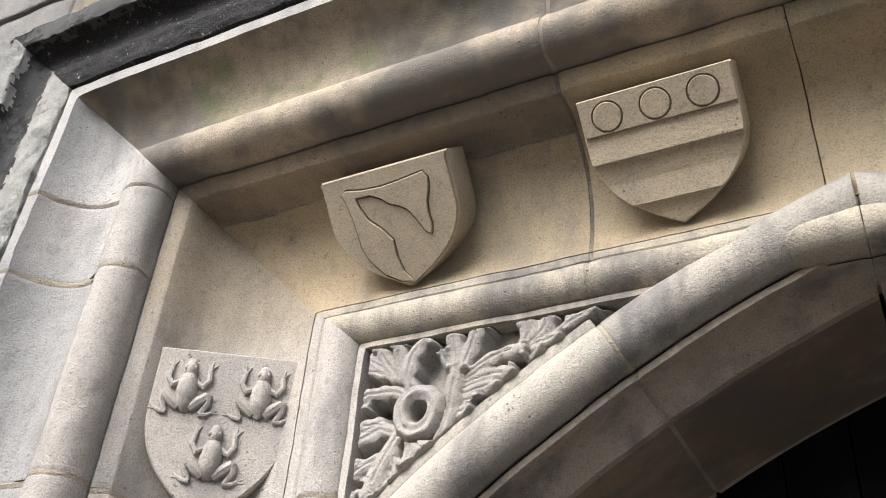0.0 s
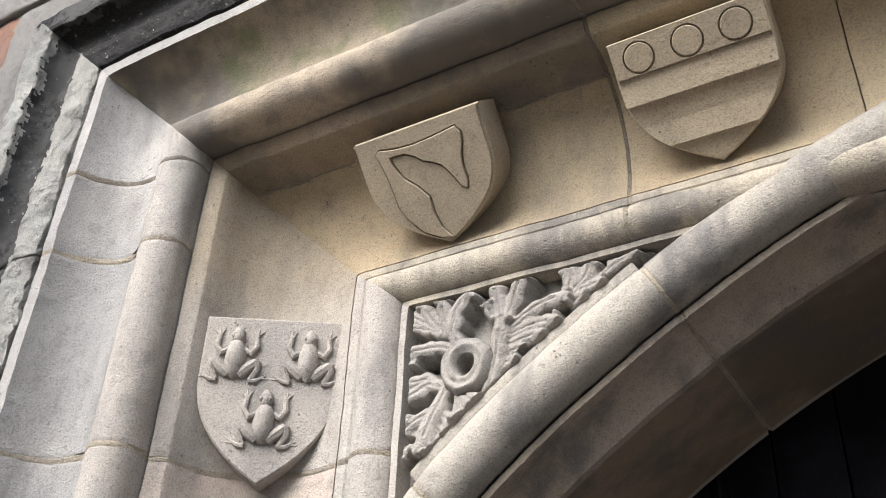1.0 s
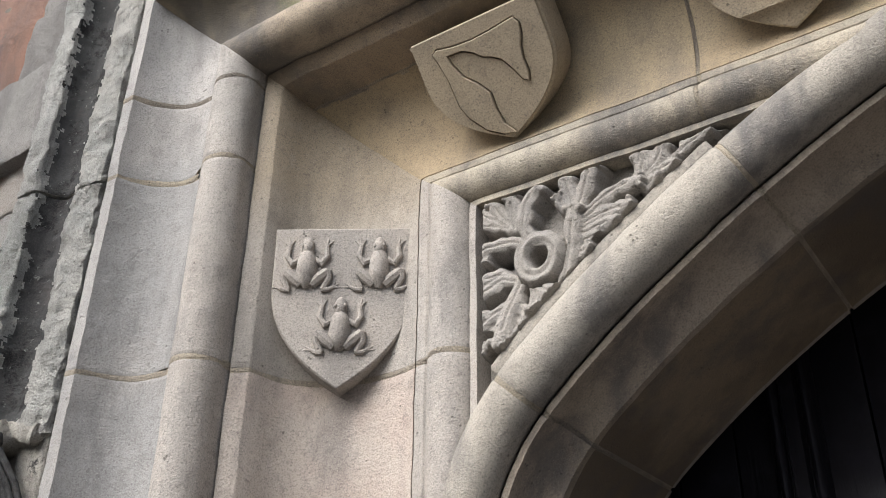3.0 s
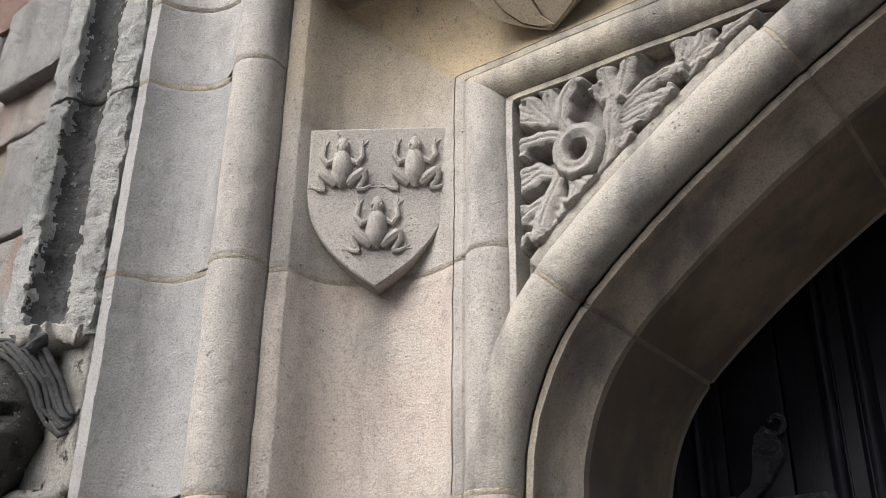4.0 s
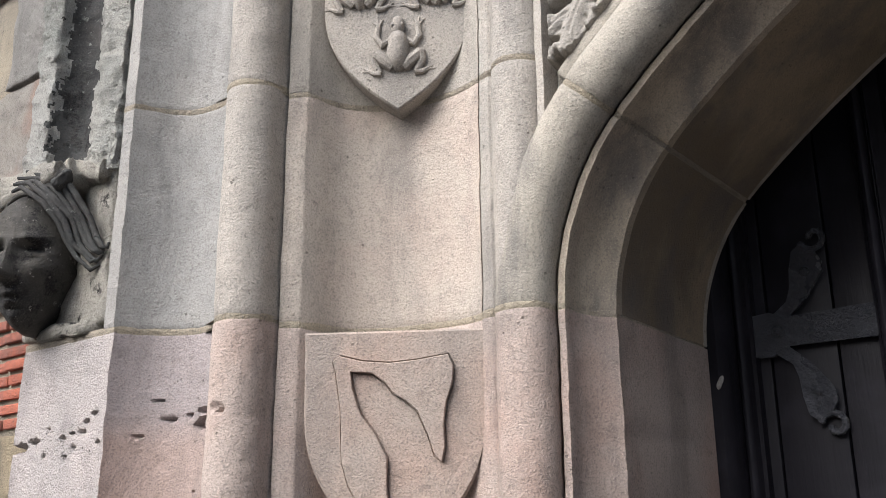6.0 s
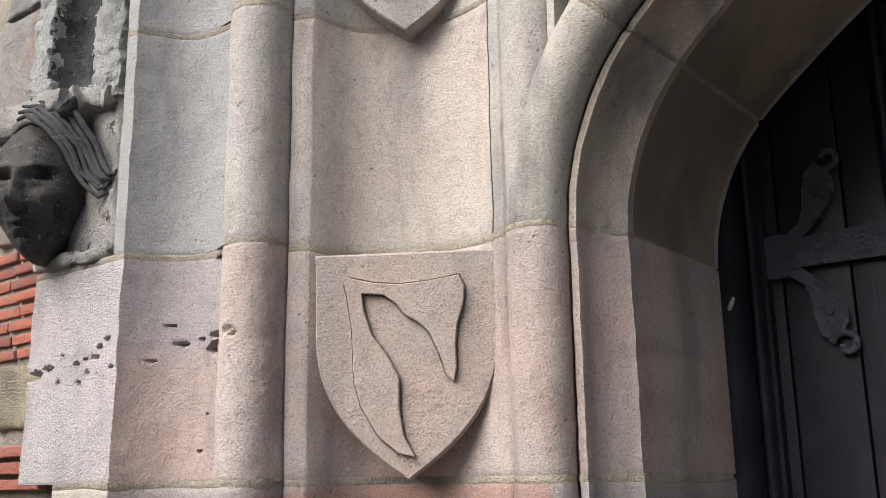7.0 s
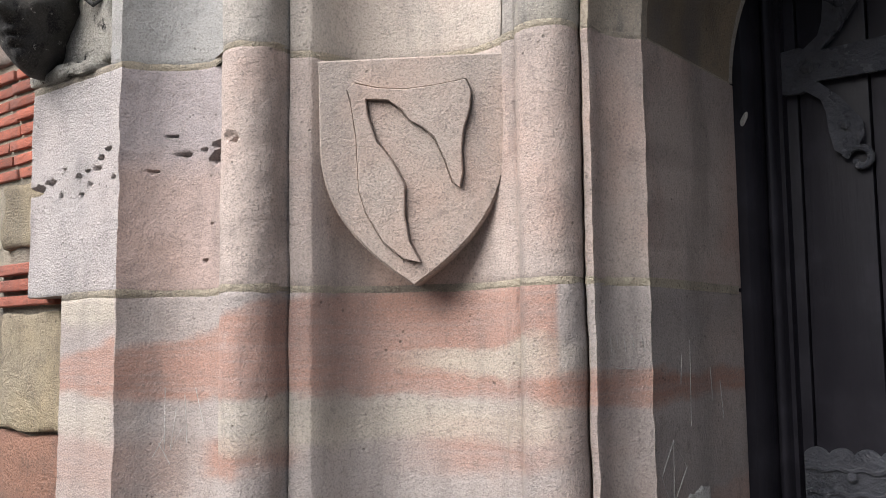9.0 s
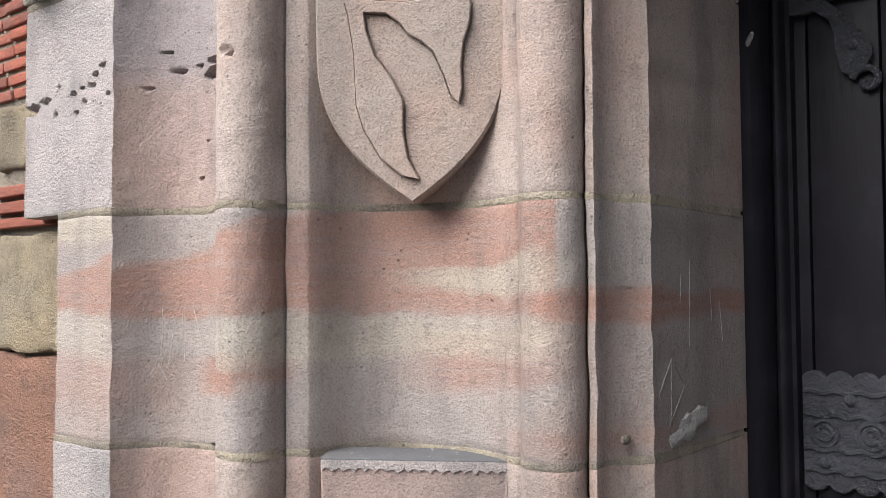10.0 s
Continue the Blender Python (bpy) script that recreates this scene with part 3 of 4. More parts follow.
def foliage():
    """Carved leaves and a ring-shaped stem as a relief over the sunk spandrel."""
    step = 0.0019
    gx, gz = np.meshgrid(np.arange(0.622, 1.135, step), np.arange(2.095, 2.478, step), indexing="ij")
    nz1 = np.zeros_like(gx)
    nz2 = np.zeros_like(gx)
    for i in range(gx.shape[0]):
        for j in range(gx.shape[1]):
            p = Vector((gx[i, j], 0.0, gz[i, j]))
            nz1[i, j] = noise.noise(p * 62.0)
            nz2[i, j] = noise.noise(p * 26.0 + Vector((7, 3, 1)))
    wx, wz = gx + 0.0035 * nz2, gz + 0.0030 * nz1
    h = 0.001 + 0.002 * nz2

    def lobe(path, r, top):
        """A fleshy lobe along a bent path: a rounded back with a cut vein, a swelling and a curled knob at its end."""
        nonlocal h
        n = len(path) - 1
        best, along = np.full_like(gx, 9.0), np.zeros_like(gx)
        for i, (a, b) in enumerate(zip(path, path[1:])):
            d, t = seg_dist(wx, wz, a, b)
            u = (i + t) / n
            along = np.where(d < best, u, along)
            best = np.minimum(best, d)
        wide = 1.42 * r * (0.66 + 0.46 * np.sin(math.pi * np.clip(along * 0.86, 0, 1)) + 0.10 * np.sin(along * 17.0))
        q = best / wide
        body = top * (0.60 + 0.22 * (1 - q ** 2) + 0.20 * along ** 2) - 0.0042 * np.exp(-(best / 0.0019) ** 2) * (along < 0.86) * (along > 0.05)
        body = body * np.clip((1 - q) / 0.20, 0, 1) ** 0.5
        h = np.maximum(h, np.where(q < 1, body, -0.02))
        lean = math.atan2(path[-1][1] - path[-2][1], path[-1][0] - path[-2][0])
        for turn, out, size in ((-1.25, 1.0, 0.66), (0.0, 0.50, 0.76), (1.25, 1.0, 0.66)):
            d = np.hypot(wx - path[-1][0] - out * r * math.cos(lean + turn), wz - path[-1][1] - out * r * math.sin(lean + turn)) / (r * size)
            knob = top * (0.80 + 0.26 * np.sqrt(np.clip(1 - d ** 2, 0, 1))) * np.clip((1 - d) / 0.25, 0, 1) ** 0.5
            h = np.maximum(h, np.where(d < 1, knob, -0.02))

    def hole(x, z, rx, rz, deg=0.0):
        nonlocal h
        ca, sa = math.cos(radians(deg)), math.sin(radians(deg))
        a, b = ((wx - x) * ca + (wz - z) * sa) / rx, (-(wx - x) * sa + (wz - z) * ca) / rz
        q = np.hypot(a, b)
        h = np.where(q < 1.3, np.minimum(h, -0.020 + 0.060 * np.clip(q - 0.85, 0, 1) / 0.45), h)

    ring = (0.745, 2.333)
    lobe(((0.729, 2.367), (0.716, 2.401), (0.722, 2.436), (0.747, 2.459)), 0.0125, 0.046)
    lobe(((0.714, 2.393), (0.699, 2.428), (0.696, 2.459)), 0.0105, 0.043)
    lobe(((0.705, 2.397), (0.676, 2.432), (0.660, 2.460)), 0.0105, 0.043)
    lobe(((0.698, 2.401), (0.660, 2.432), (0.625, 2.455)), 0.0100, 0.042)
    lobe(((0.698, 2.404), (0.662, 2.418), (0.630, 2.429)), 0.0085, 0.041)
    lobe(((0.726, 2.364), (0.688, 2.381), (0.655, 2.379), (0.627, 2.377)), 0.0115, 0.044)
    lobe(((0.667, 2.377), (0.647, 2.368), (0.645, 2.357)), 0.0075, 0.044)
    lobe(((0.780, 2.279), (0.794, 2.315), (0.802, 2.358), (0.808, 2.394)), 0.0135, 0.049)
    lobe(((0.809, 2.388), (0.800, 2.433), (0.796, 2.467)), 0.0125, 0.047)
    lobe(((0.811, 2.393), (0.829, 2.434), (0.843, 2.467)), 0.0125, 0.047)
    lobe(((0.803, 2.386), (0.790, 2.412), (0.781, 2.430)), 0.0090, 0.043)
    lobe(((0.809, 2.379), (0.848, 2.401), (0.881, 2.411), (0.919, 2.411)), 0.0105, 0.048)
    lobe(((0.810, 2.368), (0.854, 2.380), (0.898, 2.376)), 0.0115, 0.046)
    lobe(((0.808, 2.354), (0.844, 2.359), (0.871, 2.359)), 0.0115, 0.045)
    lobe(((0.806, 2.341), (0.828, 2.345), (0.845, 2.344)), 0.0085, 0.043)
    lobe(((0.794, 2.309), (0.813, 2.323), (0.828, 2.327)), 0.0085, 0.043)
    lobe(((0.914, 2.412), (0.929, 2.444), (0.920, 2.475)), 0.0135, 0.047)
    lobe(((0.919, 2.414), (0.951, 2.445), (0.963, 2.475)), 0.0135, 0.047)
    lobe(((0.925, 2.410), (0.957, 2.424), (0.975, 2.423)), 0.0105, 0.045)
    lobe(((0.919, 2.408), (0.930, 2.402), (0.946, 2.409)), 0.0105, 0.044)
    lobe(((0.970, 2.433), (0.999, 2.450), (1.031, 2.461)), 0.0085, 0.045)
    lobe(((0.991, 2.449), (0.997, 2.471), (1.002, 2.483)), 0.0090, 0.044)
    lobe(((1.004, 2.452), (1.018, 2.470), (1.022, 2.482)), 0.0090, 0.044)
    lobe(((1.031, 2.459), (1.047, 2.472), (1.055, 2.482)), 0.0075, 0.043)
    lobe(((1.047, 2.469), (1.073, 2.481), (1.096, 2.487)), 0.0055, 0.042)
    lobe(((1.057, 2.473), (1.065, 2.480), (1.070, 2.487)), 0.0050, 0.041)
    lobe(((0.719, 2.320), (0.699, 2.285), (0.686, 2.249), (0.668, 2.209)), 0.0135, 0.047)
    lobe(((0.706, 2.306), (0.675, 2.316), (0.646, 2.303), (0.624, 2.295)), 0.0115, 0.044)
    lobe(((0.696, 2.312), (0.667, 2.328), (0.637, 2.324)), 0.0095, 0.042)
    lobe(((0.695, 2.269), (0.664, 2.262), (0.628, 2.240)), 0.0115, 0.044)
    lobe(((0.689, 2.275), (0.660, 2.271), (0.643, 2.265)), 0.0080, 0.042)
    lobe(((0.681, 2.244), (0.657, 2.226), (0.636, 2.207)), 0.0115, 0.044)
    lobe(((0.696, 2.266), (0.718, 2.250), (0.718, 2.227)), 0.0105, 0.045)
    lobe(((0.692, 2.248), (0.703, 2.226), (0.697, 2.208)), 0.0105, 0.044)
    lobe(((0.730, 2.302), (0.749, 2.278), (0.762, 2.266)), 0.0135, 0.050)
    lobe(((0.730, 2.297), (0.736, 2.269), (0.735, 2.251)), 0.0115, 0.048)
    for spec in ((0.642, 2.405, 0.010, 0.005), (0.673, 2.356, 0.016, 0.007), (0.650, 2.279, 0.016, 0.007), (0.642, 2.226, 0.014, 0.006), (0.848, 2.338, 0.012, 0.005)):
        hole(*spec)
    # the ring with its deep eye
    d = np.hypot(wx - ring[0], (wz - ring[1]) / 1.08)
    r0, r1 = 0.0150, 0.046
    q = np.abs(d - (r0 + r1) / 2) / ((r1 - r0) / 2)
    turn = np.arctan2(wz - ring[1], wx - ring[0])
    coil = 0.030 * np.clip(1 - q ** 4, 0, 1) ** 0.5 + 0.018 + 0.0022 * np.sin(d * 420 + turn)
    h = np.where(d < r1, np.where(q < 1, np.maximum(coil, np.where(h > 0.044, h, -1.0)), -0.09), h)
    # soften the carving
    for _ in range(1):
        pad = np.pad(h, 1, mode="edge")
        h = (pad[1:-1, 1:-1] * 4 + pad[:-2, 1:-1] + pad[2:, 1:-1] + pad[1:-1, :-2] + pad[1:-1, 2:]) / 8
    h = h + 0.0010 * nz1 + 0.0012 * nz2
    us = [arch_point(0.02 * k) for k in range(60)]
    ax, az = np.array([p[0] + p[2] * 0.142 for p in us]), np.array([p[1] + p[3] * 0.142 for p in us])
    order = np.argsort(ax)
    low = np.interp(gx, ax[order], az[order])
    edge = np.minimum(np.minimum(gz - low, gx - 0.6295), 2.4715 - gz)
    h = h * np.clip((edge - 0.004) / 0.008, 0, 1) ** 0.5
    inside = (gz > low) & (gx > 0.6295) & (gz < 2.4715)
    nx_, nz_ = gx.shape
    verts = [(float(gx[i, j]), 0.3045 - float(h[i, j]), float(gz[i, j])) for i in range(nx_) for j in range(nz_)]
    faces = []
    for i in range(nx_ - 1):
        for j in range(nz_ - 1):
            if inside[i, j] and inside[i + 1, j] and inside[i, j + 1] and inside[i + 1, j + 1] :
                faces.append((i * nz_ + j, (i + 1) * nz_ + j, (i + 1) * nz_ + j + 1, i * nz_ + j + 1))
    me = bpy.data.meshes.new("carved_foliage")
    me.from_pydata(verts, [], faces)
    bm = bmesh.new()
    bm.from_mesh(me)
    bmesh.ops.delete(bm, geom=[v for v in bm.verts if not v.link_faces], context="VERTS")
    bmesh.ops.recalc_face_normals(bm, faces=bm.faces)
    if sum(f.normal.y for f in bm.faces) > 0:
        bmesh.ops.reverse_faces(bm, faces=bm.faces)
    ob = part("carved_foliage", bm, LEAFSTONE, portal, "grey stone carved curling leaves with ring stem", smooth=1.2)
    return ob


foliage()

# ---- shields ----
def half_width(v):
    return 1.0 if v < 0.35 else max(0.0, 1.0 - ((v - 0.35) / 0.65) ** 2.45)


def shield_outline(w, h, n=18):
    right = [(w * half_width(i / n), -h * i / n) for i in range(n)]
    return [(0.0, -h)] + [(x, z) for x, z in reversed(right)] + [(-x, z) for x, z in right]


def shield_body(w, h, thick):
    bm = bmesh.new()
    slab(bm, shield_outline(w, h), 0.0, thick, 0.003)
    return bm


def sleeve_outline(k, kz):
    """The hanging sleeve."""
    edge = [(-185, 95), (-165, 78), (-95, 96), (-15, 103), (65, 96), (163, 80), (178, 118), (173, 170), (154, 228), (147, 290), (149, 360), (140, 402), (120, 384), (100, 320), (70, 250),
            (35, 218), (0, 198), (-25, 163), (-65, 133), (-130, 128), (-125, 178), (-100, 258), (-55, 320), (-20, 390), (-22, 480), (-10, 560), (22, 622), (-25, 612), (-85, 560), (-135, 470), (-155, 400), (-160, 240), (-175, 130)]
    return [(x * k, -z * kz) for x, z in reversed(edge)]


def maunch(k, kz, proud=0.0095):
    bm = bmesh.new()
    slab(bm, sleeve_outline(k, kz), -proud, 0.002, 0.0012)
    return bm


def pierced(outline, holes, y0, y1):
    """A plate with an (x, z) outline and cut-outs, between the front y0 and the back y1."""
    bm = bmesh.new()
    edges = []
    for ring in [outline] + holes:
        front_row = [bm.verts.new((x, y0, z)) for x, z in ring]
        back_row = [bm.verts.new((x, y1, z)) for x, z in ring]
        n = len(ring)
        for i in range(n):
            edges.append(bm.edges.new((front_row[i], front_row[(i + 1) % n])))
        for i in range(n):
            bm.faces.new((front_row[i], front_row[(i + 1) % n], back_row[(i + 1) % n], back_row[i]))
    bmesh.ops.triangle_fill(bm, use_beauty=True, edges=edges, normal=(0, -1, 0))
    bmesh.ops.recalc_face_normals(bm, faces=bm.faces)
    return bm


def grown(outline, by):
    """An (x, z) outline pushed outwards, whichever way it runs."""
    n = len(outline)
    area = sum(outline[i][0] * outline[(i + 1) % n][1] - outline[(i + 1) % n][0] * outline[i][1] for i in range(n))
    out = []
    for i, (x, z) in enumerate(outline):
        ax, az = outline[i - 1]
        bx, bz = outline[(i + 1) % n]
        l = math.hypot(bx - ax, bz - az) or 1.0
        k = by / l * (1 if area > 0 else -1)
        out.append((x + (bz - az) * k, z - (bx - ax) * k))
    return out


def circle(x, z, r, n=28):
    return [(x + r * math.cos(2 * math.pi * k / n), z + r * math.sin(2 * math.pi * k / n)) for k in range(n)]


def frog(bm, cx, cz, k, flip=1):
    """A frog seen from above, in relief."""
    def P(x, z, y=0.0):
        return (cx + flip * x * k, -y * k, cz + z * k)
    dome(bm, P(0, -0.02), (0.185 * k, 0.20 * k, 0.38 * k), seg=20, rings=16, amp=0.03 * k, freq=210.0)
    dome(bm, P(0, 0.40, 0.02), (0.115 * k, 0.13 * k, 0.19 * k), seg=12, rings=8)
    for s in (1, -1):
        dome(bm, P(0.075 * s, 0.40, 0.09), (0.04 * k, 0.05 * k, 0.05 * k), seg=8, rings=6)
        dome(bm, P(0.055 * s, 0.0, 0.075), (0.035 * k, 0.085 * k, 0.28 * k), seg=8, rings=8)
        tube(bm, [P(0.13 * s, 0.16), P(0.27 * s, 0.08, 0.02), P(0.36 * s, 0.22, 0.03), P(0.33 * s, 0.42, 0.02)], [0.07 * k, 0.07 * k, 0.055 * k, 0.045 * k])
        for a in (-0.5, 0.15, 0.8):
            tube(bm, [P(0.33 * s, 0.42, 0.02), P((0.33 + 0.16 * math.sin(a)) * s, 0.42 + 0.16 * math.cos(a), 0.0)], [0.032 * k, 0.014 * k], 6)
        tube(bm, [P(0.10 * s, -0.32), P(0.25 * s, -0.20, 0.05), P(0.38 * s, -0.08, 0.04)], [0.09 * k, 0.105 * k, 0.085 * k])
        tube(bm, [P(0.38 * s, -0.08, 0.04), P(0.40 * s, -0.22, 0.03), P(0.30 * s, -0.42, 0.02)], [0.085 * k, 0.07 * k, 0.05 * k])
        tube(bm, [P(0.28 * s, -0.42, 0.02), P(0.40 * s, -0.42, 0.02), P(0.50 * s, -0.36, 0.0)], [0.055 * k, 0.045 * k, 0.03 * k])
        for a in (0.3, 0.9, 1.6):
            tube(bm, [P(0.48 * s, -0.37, 0.0), P((0.48 + 0.13 * math.sin(a)) * s, -0.37 + 0.11 * math.cos(a), 0.0)], [0.03 * k, 0.012 * k], 6)


def strip_on(bm, w, h, v0, v1, y0, y1):
    """A band across a shield between two of its heights, its lower edge proud by y1."""
    n = 5
    rows = []
    for i in range(n + 1):
        v = v0 + (v1 - v0) * i / n
        x = w * half_width(v) - 0.0025
        rows.append((x, -h * v))
    front = [bm.verts.new((x, y0 + (y1 - y0) * i / n, z)) for i, (x, z) in enumerate(rows)]
    left = [bm.verts.new((-x, y0 + (y1 - y0) * i / n, z)) for i, (x, z) in enumerate(rows)]
    bfront = [bm.verts.new((x, 0.002, z)) for x, z in rows]
    bleft = [bm.verts.new((-x, 0.002, z)) for x, z in rows]
    for i in range(n):
        bm.faces.new((front[i], front[i + 1], left[i + 1], left[i]))
        bm.faces.new((front[i], bfront[i], bfront[i + 1], front[i + 1]))
        bm.faces.new((left[i], left[i + 1], bleft[i + 1], bleft[i]))
    bm.faces.new((front[n], bfront[n], bleft[n], left[n]))
    bm.faces.new((front[0], left[0], bleft[0], bfront[0]))
    bmesh.ops.recalc_face_normals(bm, faces=bm.faces)


def shield(label, place, w, h, thick, mat):
    ob = part("shield", shield_body(w, h, thick), mat)
    ob.matrix_world = place
    return tagged(ob, label, "shield", group="carved shields of the doorway")


def jamb_place(x0, y0, x1, y1, top, back):
    """Pose of a shield whose top corners lie at (x0, y0) and (x1, y1); back: how far the tip leans into the wall, in degrees."""
    turn = math.degrees(math.atan2(y1 - y0, x1 - x0))
    return pose((x0 + x1) / 2, (y0 + y1) / 2, top, 0, 0, turn) @ pose(0, 0, 0, back)


s = shield("buff stone shield carved with three frogs, set in the jamb hollow", jamb_place(0.281, 0.154, 0.489, 0.286, 2.480, 3), 0.1235, 0.296, 0.075, FROGSTONE)
for cx, cz in ((-0.064, -0.078), (0.062, -0.078), (0.0, -0.192)):
    bm = bmesh.new()
    frog(bm, cx, cz, 0.098)
    part("frog", bm, FROGSTONE, s, "frog carved in relief")
s = shield("pinkish stone shield carved with a hanging sleeve", jamb_place(0.288, 0.132, 0.511, 0.274, 1.818, 4), 0.132, 0.320, 0.075, SLEEVESTONE)
part("field", pierced(grown(shield_outline(0.132, 0.320), -0.0035), [grown(sleeve_outline(0.000478, 0.000462), 0.0026)], -0.0035, 0.001), SLEEVESTONE, s, smooth=0)
part("sleeve", maunch(0.000478, 0.000462, 0.0115), SLEEVESTONE, s, "sleeve shape in low relief", smooth=0)
s = shield("mauve stone shield in the jamb hollow below a bed joint", jamb_place(0.288, 0.142, 0.511, 0.282, 1.150, 4), 0.132, 0.320, 0.07, MAUVE)
bm = bmesh.new()
block(bm, (-0.1315, -0.0015, 0.0), (0.1315, 0.066, 0.0035), 0.001, 3, 0.0008, 60.0)
part("worn_top", bm, SLATY, s, "dark worn upper face")
bm = bmesh.new()
rough_edge = [(-0.130 + 0.26 * i / 52, -0.009 - 0.006 * abs(noise.noise(Vector((i * 0.61, 2.0, 0.0)))) - 0.004 * (i % 3 == 0)) for i in range(53)]
slab(bm, rough_edge + [(0.130, 0.0015), (-0.130, 0.0015)], -0.0022, 0.002)
part("chipped_arris", bm, PALEPINK, s, "pale chipped upper arris", smooth=0)


def lintel_place(x, y0, z0, y1, z1):
    return pose(x, y0, z0, math.degrees(math.atan2(y1 - y0, z0 - z1)))


s = shield("buff stone shield carved with a hanging sleeve, under the label", lintel_place(0.704, 0.134, 2.740, 0.274, 2.585), 0.1235, 0.213, 0.075, HIGHSTONE)
part("field", pierced(grown(shield_outline(0.1235, 0.213), -0.0035), [grown(sleeve_outline(0.00046, 0.000325), 0.0028)], -0.0085, 0.001), HIGHSTONE, s, smooth=0)
part("sleeve", maunch(0.00046, 0.000325, 0.0125), HIGHSTONE, s, "sleeve shape in low relief", smooth=0)
s = shield("buff stone shield with three roundels over stepped bars", lintel_place(1.178, 0.124, 2.747, 0.270, 2.588), 0.119, 0.220, 0.075, HIGHSTONE)
for dx in (-0.075, 0.0, 0.072):
    bm = bmesh.new()
    slab(bm, [(dx + 0.0222 * math.cos(a), -0.033 + 0.0222 * math.sin(a)) for a in (2 * math.pi * k / 28 for k in range(28))], -0.007, 0.002, 0.001)
    part("roundel", bm, HIGHSTONE, s)
part("chief", pierced([(-0.1165, -0.002), (-0.1165, -0.0585), (0.1165, -0.0585), (0.1165, -0.002)], [circle(dx, -0.033, 0.0250) for dx in (-0.075, 0.0, 0.072)], -0.006, 0.001), HIGHSTONE, s, smooth=0)
for v0, v1 in ((0.275, 0.465), (0.635, 0.80)):
    bm = bmesh.new()
    strip_on(bm, 0.119, 0.220, v0, v1, -0.0015, -0.008)
    part("bar", bm, HIGHSTONE, s)
s = shield("buff stone shield at the head of the doorway", lintel_place(1.664, 0.124, 2.747, 0.270, 2.588), 0.119, 0.220, 0.075, HIGHSTONE)

# ---- head stop at the foot of the hood mould ----
def head_stop():
    """A carved head with swept hair under a broken ledge, in one mesh."""
    bm = bmesh.new()
    centre = Vector((-0.215, -0.024, 1.978))
    fwd = Vector((0.56, -0.82, -0.12)).normalized()
    side = fwd.cross(Vector((0, 0, 1))).normalized()
    up = side.cross(fwd)
    basis = Matrix((side, -fwd, up)).transposed().to_4x4()
    bmesh.ops.create_uvsphere(bm, u_segments=120, v_segments=96, radius=1.0, matrix=Matrix.Translation(centre) @ basis @ Matrix.Diagonal((0.080, 0.090, 0.122, 1)))

    def g(a, b, a0, b0, wa, wb):
        return math.exp(-((a - a0) / wa) ** 2 - ((b - b0) / wb) ** 2)

    for v in bm.verts:
        d = v.co - centre
        a, b, f = d.dot(side), d.dot(up), d.dot(fwd)
        if f > 0:
            m = abs(a)
            k = 0.014 * math.exp(-(a / 0.0075) ** 2) * min(1.0, max(0.0, (0.045 - b) / 0.07)) * (1.0 if b > -0.034 else math.exp(-((b + 0.034) / 0.006) ** 2))
            k += 0.016 * g(a, b, 0, -0.027, 0.010, 0.012) + 0.007 * g(m, b, 0.012, -0.031, 0.006, 0.006)
            k -= 0.019 * g(m, b, 0.030, 0.014, 0.017, 0.013)
            k += 0.011 * g(m, b, 0.031, 0.009, 0.012, 0.0075)
            k -= 0.005 * g(m, b, 0.031, 0.0155, 0.014, 0.0022) + 0.004 * g(m, b, 0.031, 0.001, 0.013, 0.0025)
            k += 0.008 * g(m, b, 0.032, 0.033, 0.022, 0.007)
            k += 0.007 * g(a, b, 0, -0.056, 0.017, 0.006) + 0.007 * g(a, b, 0, -0.069, 0.014, 0.006)
            k -= 0.009 * g(a, b, 0, -0.0625, 0.020, 0.0022) + 0.006 * g(a, b, 0, -0.079, 0.014, 0.004) + 0.003 * g(a, b, 0, -0.047, 0.004, 0.006)
            k -= 0.005 * g(m, b, 0.024, -0.060, 0.006, 0.010)
            k += 0.010 * g(a, b, 0, -0.096, 0.018, 0.013) + 0.006 * g(m, b, 0.042, -0.018, 0.016, 0.016)
            k -= 0.004 * g(m, b, 0.040, -0.055, 0.014, 0.020)
            v.co += fwd * k * 1.25
        if b < -0.02:
            v.co -= side * a * min(0.42, (-0.02 - b) * 4.2)
    # hair in wavy locks from the parting down both temples
    for s in (1, -1):
        for k in range(7):
            o = 0.0075 * k
            pts = []
            for i in range(20):
                t = i / 19
                ang = 0.06 + t * 1.9
                r = 1.07 + 0.020 * k + 0.022 * math.sin(8 * t + 0.7 * k)
                pts.append(centre + side * s * (0.079 * r + o * 0.3) * math.sin(ang) + up * ((0.112 - 0.004 * k) * r) * math.cos(ang) + fwd * (0.022 - o * 1.3 - 0.034 * t + 0.006 * math.sin(10 * t + k)))
            tube(bm, pts, [0.0034 + 0.0016 * math.sin(3.3 * i / 19 * math.pi + k) ** 2 for i in range(20)], 7)
    for f in bm.faces:
        f.material_index = 1

    def rough(lo, hi, amp, mat=0):
        bb = bmesh.new()
        block(bb, lo, hi, 0.012, 14)
        for v in bb.verts:
            v.co += crag(v.co, amp)
        for f in bb.faces:
            f.material_index = mat
        me = bpy.data.meshes.new("rough")
        bb.to_mesh(me)
        bb.free()
        bm.from_mesh(me)
        bpy.data.meshes.remove(me)

    rough((-0.125, 0.002, 1.862), (-0.038, 0.09, 2.150), 0.007)
    rough((-0.300, 0.010, 1.858), (-0.100, 0.09, 2.150), 0.008)
    rough((-0.345, -0.066, 2.096), (-0.110, 0.06, 2.140), 0.014)
